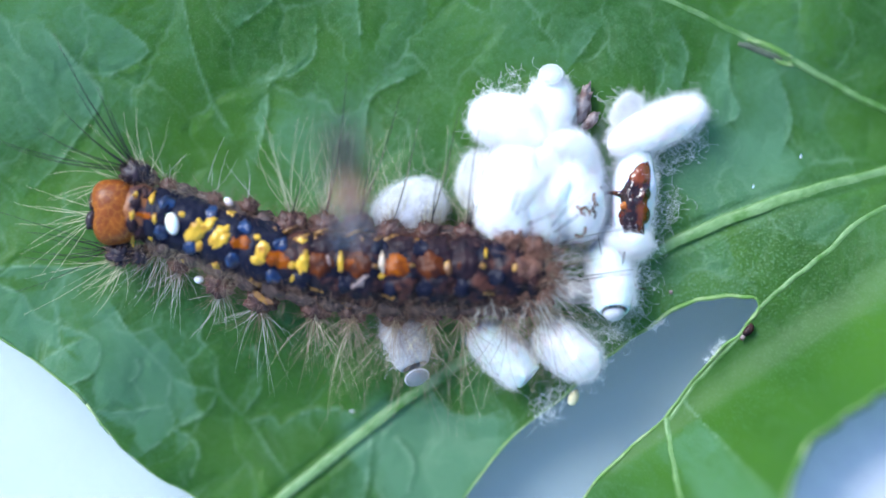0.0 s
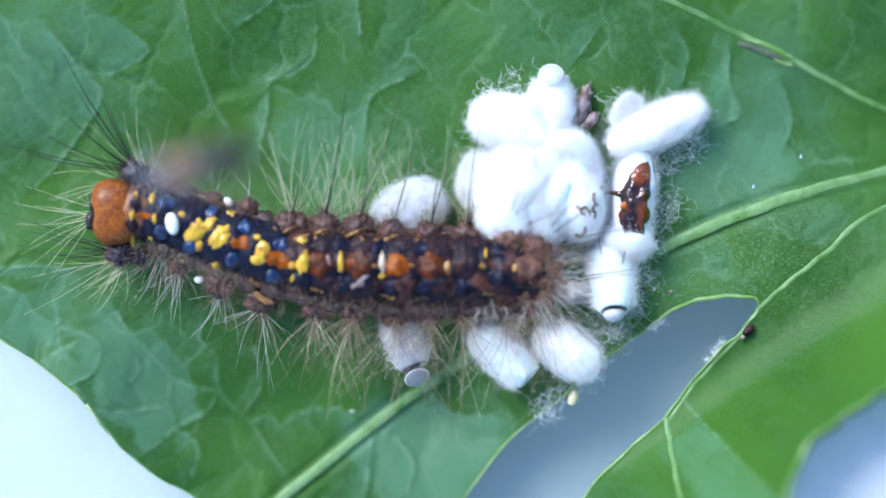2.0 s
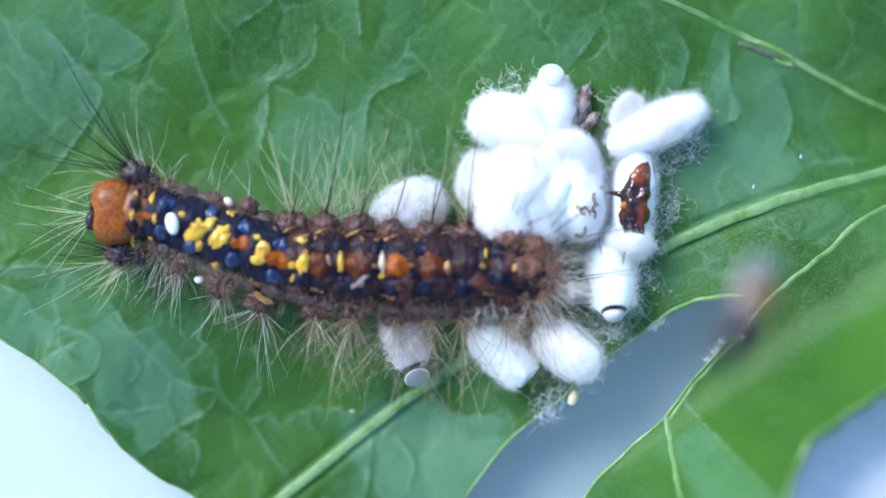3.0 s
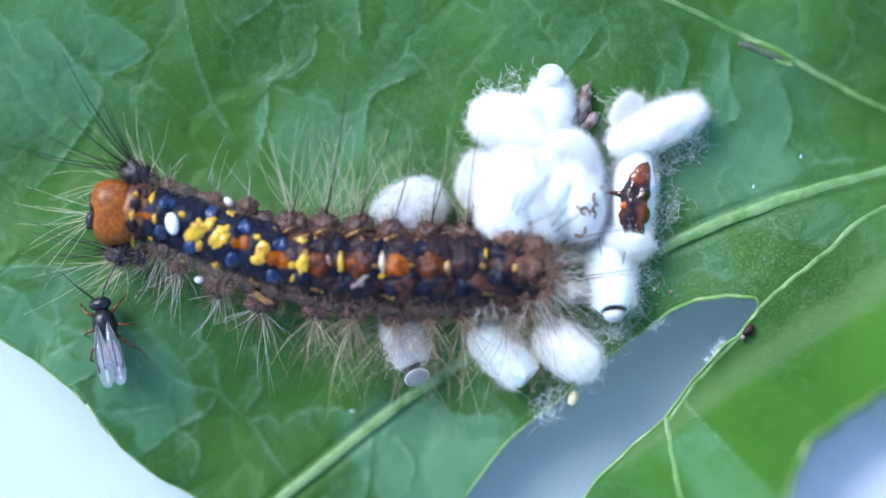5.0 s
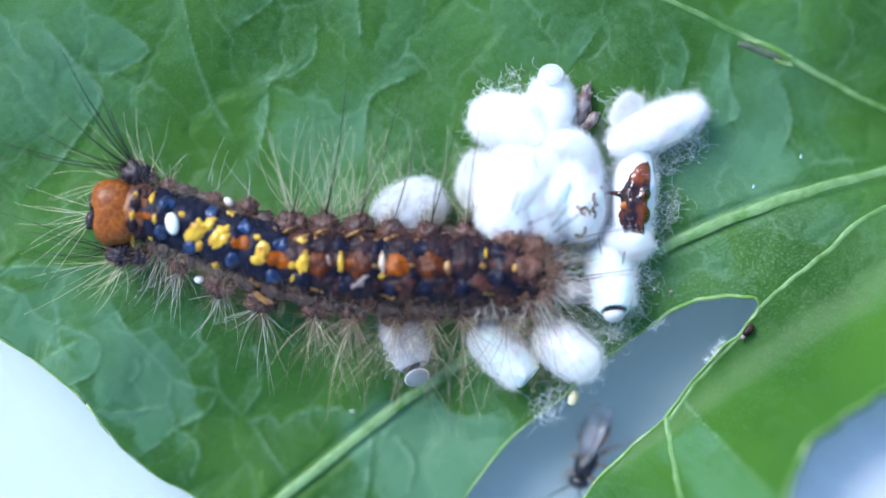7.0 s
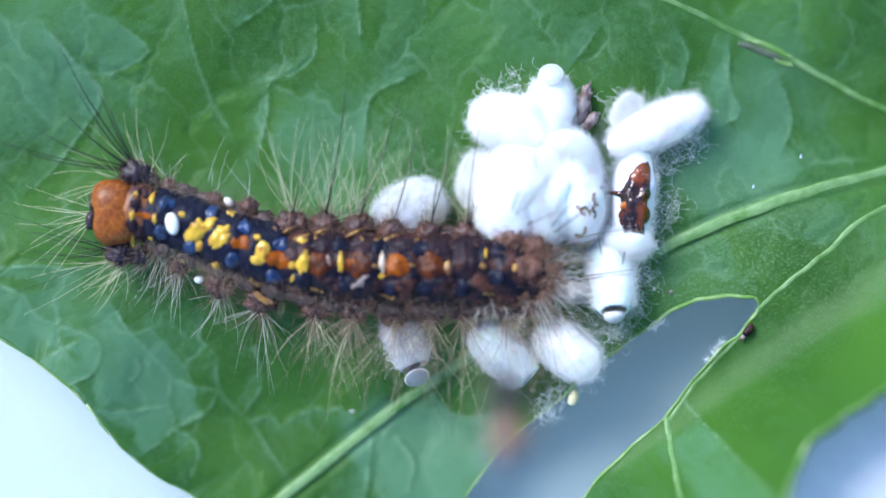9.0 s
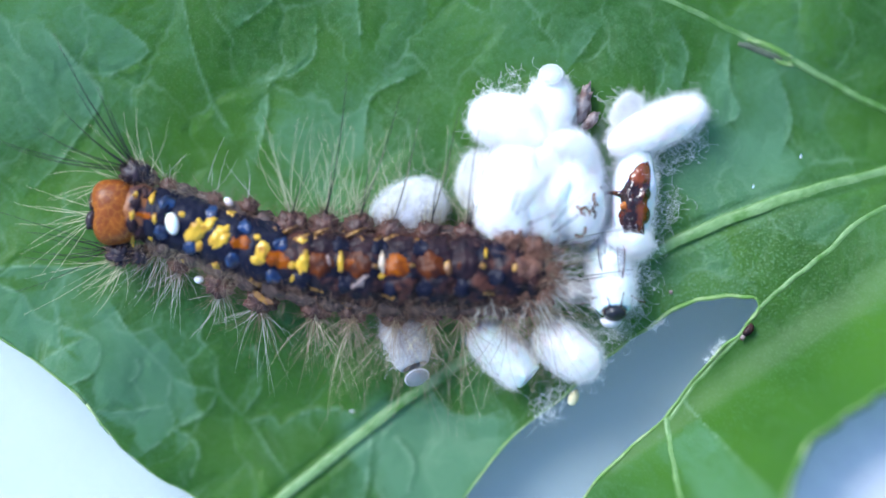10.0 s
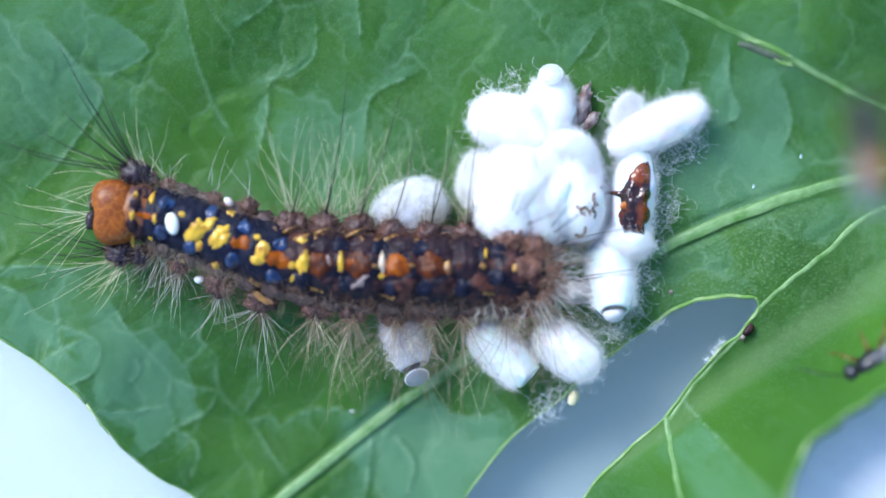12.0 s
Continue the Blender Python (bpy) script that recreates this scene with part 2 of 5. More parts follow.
def spline(points, steps=8, closed=False):
    """A Catmull-Rom line through the points."""
    pts = [Vector(p) for p in points]
    n = len(pts)
    out = []
    for i in range(n if closed else n - 1):
        if closed:
            a, b, c, d = pts[i - 1], pts[i], pts[(i + 1) % n], pts[(i + 2) % n]
        else:
            a, b, c, d = pts[max(i - 1, 0)], pts[i], pts[i + 1], pts[min(i + 2, n - 1)]
        for k in range(steps):
            t = k / steps
            out.append(0.5 * ((2 * b) + (c - a) * t + (2 * a - 5 * b + 4 * c - d) * t * t + (3 * b - a - 3 * c + d) * t ** 3))
    if not closed:
        out.append(pts[-1])
    return out


# ---- table ----
TABLE_Z = -9.5
g = Geo()
g.rings([[(x * 1.0, y * 1.0, z) for x, y in ((-260, -260), (260, -260), (260, 260), (-260, 260))] for z in (TABLE_Z - 20, TABLE_Z)])
table = new("table", mesh_of("table", g, TABLE, smooth=False))
tagged(table, "plain white table top under the leaf", "table", kind="structure")


# ---- leaf ----
def smooth(v):
    v = np.clip(v, 0, 1)
    return v * v * (3 - 2 * v)


def leaf_surface(p):
    """Height of the leaf's upper face at many points (x, y): gentle waves in a shallow bowl, with one lobe that curls up."""
    x, y = p[:, 0], p[:, 1]
    h = 0.24 * np.sin(0.19 * x + 0.6) * np.cos(0.24 * y - 0.4) + 0.10 * np.sin(0.45 * x + 0.62 * y + 1.0) \
        + 0.05 * np.sin(1.1 * x - 0.9 * y) + 0.02 * np.sin(1.9 * x + 2.3 * y)
    h = h + 1.3 * smooth((y - 2.0) / 11.0) + 0.6 * smooth((-8.0 - x) / 13.0) + 1.5 * smooth((x - 9.0) / 11.0) * (1 - smooth((y + 1.0) / 7.0)) \
        - 1.6 * smooth((x + 0.8 * y - 13.0) / 9.0) * smooth((y - 1.0) / 4.0)
    h = h - 1.3 * smooth((-1.5 - y) / 6.0) * smooth((x + 15.0) / 5.0) * (1 - smooth((x + 1.0) / 5.0)) + 0.6 * smooth((-11.5 - x - 0.9 * (y + 4.0)) / 5.0) * (1 - smooth((y + 1.0) / 3.0))
    u = (x - 11.5) * 0.55 - (y + 4.0) * 0.83
    return h + 5.6 * smooth(u / 7.0) + 6.0 * smooth((u - 1.2) / 3.6)


def leaf_bloom_shade(p):
    """How pale the blade is, by waxy bloom and by painted sheen and shade: soft patches, each with centre, half sizes
    and strength.
    """
    x = p[:, 0] + 0.5 * np.sin(1.3 * p[:, 1] + 0.6 * p[:, 0]) + 0.25 * np.sin(3.1 * p[:, 1])
    y = p[:, 1] + 0.5 * np.sin(1.1 * p[:, 0] + 2.0) + 0.25 * np.sin(2.7 * p[:, 0] - p[:, 1])
    total = np.full(len(p), 0.17)
    for (cx, cy), a, b, k in BLOOM_SHADE:
        d = np.sqrt(((x - cx) / a) ** 2 + ((y - cy) / b) ** 2)
        total = total + k * (1 - smooth((d - 0.45) / 0.9))
    return np.clip(total, 0, 1)


BLOOM_SHADE = [((-14.82, 7.17), 4.2, 2.8, 0.45), ((-4.78, 3.82), 2.0, 3.0, 0.35), ((-14.60, -4.00), 4.0, 2.2, 0.36), ((-11.92, -5.78), 2.0, 2.4, 0.35), ((-0.98, -8.24), 3.4, 2.4, 0.90),
         # (-5.00, -4.44) and (-2.60, -4.70) paint the shade below the caterpillar's lower hairs
         ((10.40, -8.68), 1.4, 2.6, 0.60), ((-12.14, -4.22), 2.8, 2.4, 0.28), ((-16.38, -2.66), 2.0, 1.6, 0.3), ((10.40, -4.89), 2.0, 1.6, -0.3), ((-5.00, -4.44), 3.4, 1.6, -0.45), ((-2.60, -4.70), 3.2, 1.8, -0.35), ((13.75, -4.44), 4.6, 3.4, -0.28), ((10.40, -7.12), 2.5, 2.5, -0.2), ((8.84, -1.21), 3.2, 1.8, 0.35), ((10.96, 3.37), 3.2, 2.0, 0.6), ((4.82, 8.50), 5.0, 1.8, 0.12), ((12.19, 5.83), 3.0, 2.2, 0.40),
         ((-9.69, 5.38), 1.3, 2.6, -0.40), ((-13.37, 3.04), 0.9, 0.8, -0.40), ((-5.67, -8.24), 2.6, 1.6, -0.5), ((-9.69, -7.79), 2.0, 2.0, -0.4), ((-1.88, 8.50), 2.2, 2.4, 0.10),
         ((15.54, 8.50), 4.0, 2.4, 0.15), ((15.09, 0.92), 2.0, 1.0, 0.15)]


VEINS = [
    ([(27.62, 5.47), (17.64, 3.04), (13.66, 2.02), (10.38, 0.80), (7.71, -0.47), (3.25, -2.87), (-1.00, -5.70), (-4.19, -8.18), (-6.67, -10.18), (-7.80, -11.21)], 0.27, 0.21, VEIN, 0.2, "midrib"),
    ([(23.88, 3.16), (17.35, 1.62), (14.89, -0.20), (13.42, -1.42), (12.47, -2.31)], 0.13, 0.09, VEIN, 0.3, "vein"),
    ([(6.60, 10.60), (9.24, 9.62), (11.70, 8.58), (14.42, 7.34), (17.42, 5.84), (21.94, 3.90)], 0.12, 0.16, VEIN, 0.16, "vein"),
    ([(12.47, -2.31), (11.49, -3.65), (10.05, -5.21), (8.92, -6.76)], 0.09, 0.08, VEIN, 0.3, "vein"),
    ([(8.81, -6.65), (8.89, -7.86), (8.76, -9.28), (8.69, -10.23)], 0.14, 0.12, VEIN, 0.3, "vein"),
]
# thin pale side veins, level with the blade
SIDE_VEINS = [
    [(-12.85, -2.52), (-12.41, -3.27), (-11.59, -4.25), (-10.91, -5.13), (-11.06, -6.11), (-10.77, -7.15), (-11.75, -8.05)],
    [(-16.22, -2.15), (-15.84, -2.68), (-15.11, -2.96), (-13.61, -3.65), (-13.67, -4.76), (-14.51, -5.29)],
    [(-9.58, -3.19), (-9.65, -3.56), (-9.05, -4.31), (-8.98, -5.66), (-7.79, -7.01), (-6.88, -8.34), (-6.22, -9.09)],
    [(-7.48, -3.87), (-7.32, -5.51), (-8.01, -6.55)],
    [(-6.59, -7.15), (-5.53, -6.55), (-4.18, -6.39), (-3.74, -6.64)],
    [(-2.92, -7.46), (-3.01, -8.61), (-3.12, -9.93)],
    [(-15.27, 8.41), (-14.27, 7.17), (-13.41, 6.19), (-13.78, 5.27), (-15.13, 3.36), (-16.02, 2.46)],
    [(-12.43, 8.65), (-11.5, 7.68), (-13.05, 6.81)],
    [(-10.09, 9.76), (-9.85, 8.41), (-9.47, 6.92), (-8.98, 5.58), (-8.5, 4.85)],
    [(-4.93, 8.65), (-5.04, 7.54), (-5.91, 6.81), (-6.77, 6.57), (-6.9, 5.46), (-7.26, 3.85)],
    [(-3.34, 9.98), (-3.21, 8.41)],
    [(-6.66, 9.62), (-7.63, 8.89)],
    [(-1.48, 6.68), (-2.83, 5.95), (-3.1, 4.36)],
    [(9.42, 8.25), (9.65, 7.59), (9.42, 6.64)],
    [(11.37, 7.81), (11.31, 6.53), (11.75, 5.44), (11.15, 4.96)],
    [(13.63, 6.31), (13.96, 5.11), (13.58, 4.14)],
    [(5.75, 8.14), (5.22, 7.43)],
    [(-17.35, -0.75), (-16.13, -0.64), (-14.69, -0.77), (-13.36, -0.6)],
    [(-10.77, -7.15), (-9.82, -7.94), (-10.04, -9.05)],
    [(-10.91, -5.13), (-10.04, -5.51), (-8.98, -5.66)],
    [(-12.17, -4.45), (-12.08, -4.8), (-12.32, -5.22)],
    [(-15.09, -2.81), (-15.02, -3.67), (-14.76, -4.0)],
    [(-15.49, -4.27), (-14.58, -3.76), (-14.23, -3.58)],
    [(-13.54, -6.35), (-12.5, -6.44), (-11.13, -6.26)],
    [(-14.4, -5.31), (-13.63, -6.35), (-12.92, -7.72)],
    [(-17.35, -1.42), (-16.46, -1.75), (-16.22, -2.15)],
    [(-8.98, -5.66), (-9.6, -6.62), (-10.77, -7.15)],
    [(-7.79, -7.01), (-6.95, -6.73), (-6.59, -7.15)],
    [(-1.86, -7.72), (-1.19, -8.61), (-1.42, -9.76)],
    [(-0.53, -5.73), (0.35, -6.62), (1.68, -6.73)],
    [(9.06, -5.4), (10.17, -6.79), (11.15, -8.23), (11.94, -9.55)],
]
VEIN_LINES = [row[0] for row in VEINS]


def leaf_cells(p, size, stretch, seed):
    """For many points: the distance to the border of their cell, the cell's centre and its three chance numbers."""
    chance = np.random.RandomState(seed).rand(64, 64, 5)
    unit = np.array(stretch, float) * size
    q = p / unit
    home = np.floor(q).astype(int)
    near = [np.full(len(p), 1e9), np.full(len(p), 1e9)]
    spot = [np.zeros((len(p), 2)), np.zeros((len(p), 2))]
    traits = np.zeros((len(p), 3))
    for dx in (-1, 0, 1):
        for dy in (-1, 0, 1):
            c = home + (dx, dy)
            lot = chance[c[:, 0] % 64, c[:, 1] % 64]
            centre = c + 0.5 + 0.84 * (lot[:, :2] - 0.5)
            d = ((q - centre) ** 2).sum(1)
            first = d < near[0]
            next_best = ~first & (d < near[1])
            near[1] = np.where(first, near[0], np.where(next_best, d, near[1]))
            spot[1] = np.where(first[:, None], spot[0], np.where(next_best[:, None], centre, spot[1]))
            near[0] = np.where(first, d, near[0])
            spot[0] = np.where(first[:, None], centre, spot[0])
            traits = np.where(first[:, None], lot[:, 2:], traits)
    across = spot[1] - spot[0]
    across = across / np.maximum(np.linalg.norm(across, axis=1), 1e-6)[:, None]
    edge = np.abs(((q - 0.5 * (spot[0] + spot[1])) * across).sum(1)) * size
    return edge, spot[0] * unit, traits


def leaf_skin(p):
    """Relief, bloom with painted sheen and shade, and fine vein net of the blade: puckered fields between veins, each
    leaning and toned a little in its own way.
    """
    x, y = p[:, 0], p[:, 1]
    wx = 0.42 * np.sin(1.15 * y + 0.5 * x) + 0.16 * np.sin(2.9 * y - 1.3 * x + 1.0) + 0.05 * np.sin(8.3 * y + 3.0 * x)
    wy = 0.42 * np.sin(1.05 * x - 0.6 * y + 2.0) + 0.16 * np.sin(3.1 * x + 1.1 * y) + 0.05 * np.sin(7.7 * x - 4.0 * y)
    w = p + np.stack([wx, wy], 1)
    big, big_at, big_lot = leaf_cells(w, 2.7, (0.85, 1.25), 3)
    small, small_at, small_lot = leaf_cells(w, 1.05, (1.0, 1.0), 5)
    bloom_shade = 0.40 * leaf_bloom_shade(p) + 0.25 * leaf_bloom_shade(big_at) + 0.35 * leaf_bloom_shade(small_at) \
        + 0.16 * (big_lot[:, 0] - 0.5) + 0.14 * (small_lot[:, 0] - 0.5)
    broken = np.clip(0.55 + 0.5 * np.sin(1.7 * x + 0.9 * y) * np.sin(1.1 * y - 0.8 * x + 1.0) + 0.3 * np.sin(5.1 * x + 2.0) * np.sin(4.3 * y), 0.1, 1)
    net = np.maximum((1 - smooth(big / 0.11)) * broken, (1 - smooth(small / 0.075)) * 0.45 * broken ** 1.5)
    puff = 0.040 * smooth(big / 0.7) + 0.012 * smooth(small / 0.4) - 0.04
    lean = ((w - big_at) * (big_lot[:, 1:] - 0.5)).sum(1) * 0.085 * smooth(big / 0.5) \
        + ((w - small_at) * (small_lot[:, 1:] - 0.5)).sum(1) * 0.035 * smooth(small / 0.25)
    def distance(lines):
        """Distance to the nearest of the lines, and on which side of it the point lies."""
        near, hand = np.full(len(p), 9.0), np.zeros(len(p))
        for line in lines:
            pts = np.array([(v.x, v.y) for v in spline([(a, b, 0) for a, b in line], 6)])
            lo, hi = pts.min(0) - 1, pts.max(0) + 1
            pick = np.nonzero(((p > lo) & (p < hi)).all(1))[0]
            for a, b in zip(pts, pts[1:]):
                v, d = p[pick] - a, b - a
                t = (v @ d) / max(d @ d, 1e-9)
                dist = np.linalg.norm(v - np.clip(t, 0, 1)[:, None] * d, axis=1)
                closer = dist < near[pick]
                near[pick] = np.where(closer, dist, near[pick])
                hand[pick] = np.where(closer, np.sign(v[:, 0] * d[1] - v[:, 1] * d[0]), hand[pick])
        return near, hand

    shake = 0.03 * np.sin(9 * x + 4 * y) + 0.02 * np.sin(17 * y - 6 * x)
    side, hand = distance(SIDE_VEINS)
    side = side + shake
    main = distance(VEIN_LINES)[0]
    calm = smooth((main - 0.08) / 0.6)
    ridge = 1 - smooth((side - 0.01) / 0.085)
    lobe = smooth(((x - 11.5) * 0.55 - (y + 4.0) * 0.83 + 0.5) / 1.5)
    step = hand * (1 - smooth(side / 1.1))
    relief = (0.8 * puff + 0.75 * lean + 0.012 * step) * calm * smooth(side / 0.25) * (1 - 0.6 * lobe) - 0.02 + 0.022 * ridge - 0.08 * np.exp(-((distance(VEIN_LINES[:1])[0] - 0.36) / 0.15) ** 2)
    # lit and shaded sides of the side veins, painted into the tone
    bloom_shade = bloom_shade + 0.20 * step
    # whitish down, thickest about the fork of the midrib
    down = 0.22 + 0.75 * (1 - smooth((np.hypot((x - 9.5) / 1.5, y + 0.2) - 1.5) / 3.0))
    return relief, np.clip(bloom_shade, 0, 1), np.maximum(net * calm * 0.5 * (1 - lobe), ridge * (0.35 + 0.45 * broken) * np.where(y > 1, 0.75, 1.0)), down


def leaf_h(x, y):
    return float(leaf_surface(np.array([[x, y]], float))[0])


OUTLINE = [(-23.07, 2.45), (-20.66, -0.85), (-17.22, -3.43), (-14.61, -5.37), (-12.11, -8.33), (-9.89, -9.93), (-7.10, -11.74), (-1.92, -13.01),
           (0.14, -11.14), (0.86, -10.00), (2.72, -7.51), (4.83, -5.79), (6.15, -4.55), (7.49, -3.48), (9.28, -2.34), (10.61, -1.94),
           (12.02, -1.87), (12.46, -2.24), (11.82, -3.20), (10.65, -4.26), (9.16, -6.10), (8.59, -6.81), (7.26, -8.00),
           (5.45, -9.76), (4.20, -11.54), (6.95, -12.14), (10.17, -10.59), (11.53, -8.76), (12.77, -7.05), (14.14, -5.99),
           (15.66, -4.97), (17.72, -4.04), (21.65, -2.21), (27.23, 5.49), (22.69, 12.98), (9.32, 13.24), (-8.39, 12.47),
           (-19.60, 11.51), (-21.89, 7.87)]


def build_leaf():
    line = np.array([(p.x, p.y) for p in spline([(x, y, 0) for x, y in OUTLINE], 8, True)])
    wob = np.arange(len(line))
    line = line + 0.025 * np.stack([np.sin(wob * 0.83) + np.sin(wob * 0.31), np.cos(wob * 0.97) + np.sin(wob * 0.23)], 1)
    step = 0.09
    xs, ys = np.arange(-28, 28.5, step), np.arange(-15, 19, step)
    gx, gy = np.meshgrid(xs, ys)
    p = np.stack([gx.ravel(), gy.ravel()], 1)
    a, b = line, np.roll(line, -1, 0)
    ab = b - a
    best, foot, inside = [], [], []
    for k in range(0, len(p), 10000):
        q = p[k:k + 10000]
        t = np.clip(((q[:, None] - a) * ab).sum(2) / (ab * ab).sum(1), 0, 1)
        f = a + t[..., None] * ab
        d = ((q[:, None] - f) ** 2).sum(2)
        i = d.argmin(1)
        best.append(np.sqrt(d.min(1)))
        foot.append(f[np.arange(len(q)), i])
        y0, y1 = a[:, 1], b[:, 1]
        cross = ((y0 > q[:, 1:2]) != (y1 > q[:, 1:2])) & (
            q[:, 0:1] < (b[:, 0] - a[:, 0]) * (q[:, 1:2] - y0) / np.where(y1 == y0, 1e-9, y1 - y0) + a[:, 0])
        inside.append(cross.sum(1) % 2 == 1)
    best, foot, inside = np.concatenate(best), np.concatenate(foot), np.concatenate(inside)
    snap = best < 0.6 * step
    p = np.where(snap[:, None], foot, p)
    keep = inside | snap
    relief, bloom_shade, net, down = leaf_skin(p)
    h = leaf_surface(p) + relief
    nx, ny = len(xs), len(ys)
    idx = np.arange(nx * ny).reshape(ny, nx)
    quads = np.stack([idx[:-1, :-1].ravel(), idx[:-1, 1:].ravel(), idx[1:, 1:].ravel(), idx[1:, :-1].ravel()], 1)
    quads = quads[keep[quads].all(1)]
    used = np.unique(quads)
    number = np.zeros(nx * ny, int)
    number[used] = np.arange(len(used))
    co = np.column_stack([p[used], h[used]]) * MM
    me = bpy.data.meshes.new("blade")
    me.from_pydata(co.tolist(), [], number[quads].tolist())
    me.polygons.foreach_set("use_smooth", [True] * len(me.polygons))
    for name, values in (("bloom_shade", bloom_shade), ("vein_net", net), ("down", down)):
        me.attributes.new(name, "FLOAT", "POINT").data.foreach_set("value", values[used].astype(np.float32))
    me.materials.append(LEAF)
    leaf = thing("leaf", (0, 0, 0), "large green lobed leaf with pale veins and a puckered surface", "leaf")
    blade = new("blade", me)
    blade.parent = leaf
    thick = blade.modifiers.new("thickness", "SOLIDIFY")
    thick.thickness, thick.offset = 0.22 * MM, -1
    return leaf, line


leaf, LEAF_LINE = build_leaf()


def vein(points, r0, r1, used, flat=0.3, name="vein"):
    """A vein lying half sunk in the leaf, along points (x, y)."""
    pts = spline([(x, y, 0) for x, y in points], 10)
    hs = leaf_surface(np.array([(p.x, p.y) for p in pts]))
    n = len(pts)
    geo = Geo().tube([(p.x + 0.015 * math.sin(i * 1.1), p.y + 0.015 * math.cos(i * 0.9), h - 0.02) for i, (p, h) in enumerate(zip(pts, hs))],
                     [(r0 + (r1 - r0) * i / (n - 1)) * (1 + 0.03 * math.sin(i * 0.9)) for i in range(n)], 8, flat)
    return part(name, geo, used, leaf)


for row in VEINS:
    vein(*row)


def leaf_margin():
    """The pale rim of the leaf, in lengths that follow each lobe."""
    n = len(LEAF_LINE)
    length = 26
    for start in range(0, n, length):
        pts = [LEAF_LINE[(start + k) % n] for k in range(length + 1)]
        hs = leaf_surface(np.array(pts))
        geo = Geo().tube([(x, y, h - 0.025) for (x, y), h in zip(pts, hs)],
                         [(0.062 if 2 < pts[k][0] < 13 and pts[k][1] < -1 else 0.042) + 0.045 * noise.noise(Vector(((start + k) * 0.21, 0.3, 0.7))) for k in range(len(pts))], 6, 1.0)
        part("leaf_margin", geo, MARGIN, leaf, "pale yellow-green rim")


leaf_margin()


def scar():
    """A dried split along the vein: a dark groove with a pale lip."""
    for points, r, used, label, up in (([(11.72, 8.16), (12.30, 8.02), (12.95, 7.78), (13.55, 7.52)], 0.14, SCAR, "grey-green dried groove beside a vein", 0.0),
                                       ([(12.10, 8.34), (12.80, 8.16), (13.50, 7.86), (13.95, 7.62)], 0.10, MARGIN, "yellowish lip of the scar", 0.03),
                                       ([(13.20, 7.58), (13.60, 7.42), (14.00, 7.36)], 0.09, MARGIN, "pale dry end of the scar", 0.0)):
        pts = spline([(x, y, 0) for x, y in points], 6)
        n = len(pts) - 1
        geo = Geo().tube([(p.x + 0.03 * noise.noise(p * 3), p.y + 0.04 * noise.noise(p * 4), leaf_h(p.x, p.y) + up) for p in pts],
                         [r * (0.3 + 0.7 * math.sin(math.pi * (i + 0.6) / (n + 1.2)) ** 0.5) for i in range(n + 1)], 8, 0.2)
        part("scar", geo, used, leaf, label)


scar()


# ---- cocoons ----
SHELLS = []


def on_silk(x, y):
    """The height of the topmost cocoon above (x, y)."""
    best = leaf_h(x, y)
    for tree in SHELLS:
        hit = tree.ray_cast(Vector((x, y, 9)), Vector((0, 0, -1)))
        if hit[0] is not None:
            best = max(best, hit[0].z)
    return best


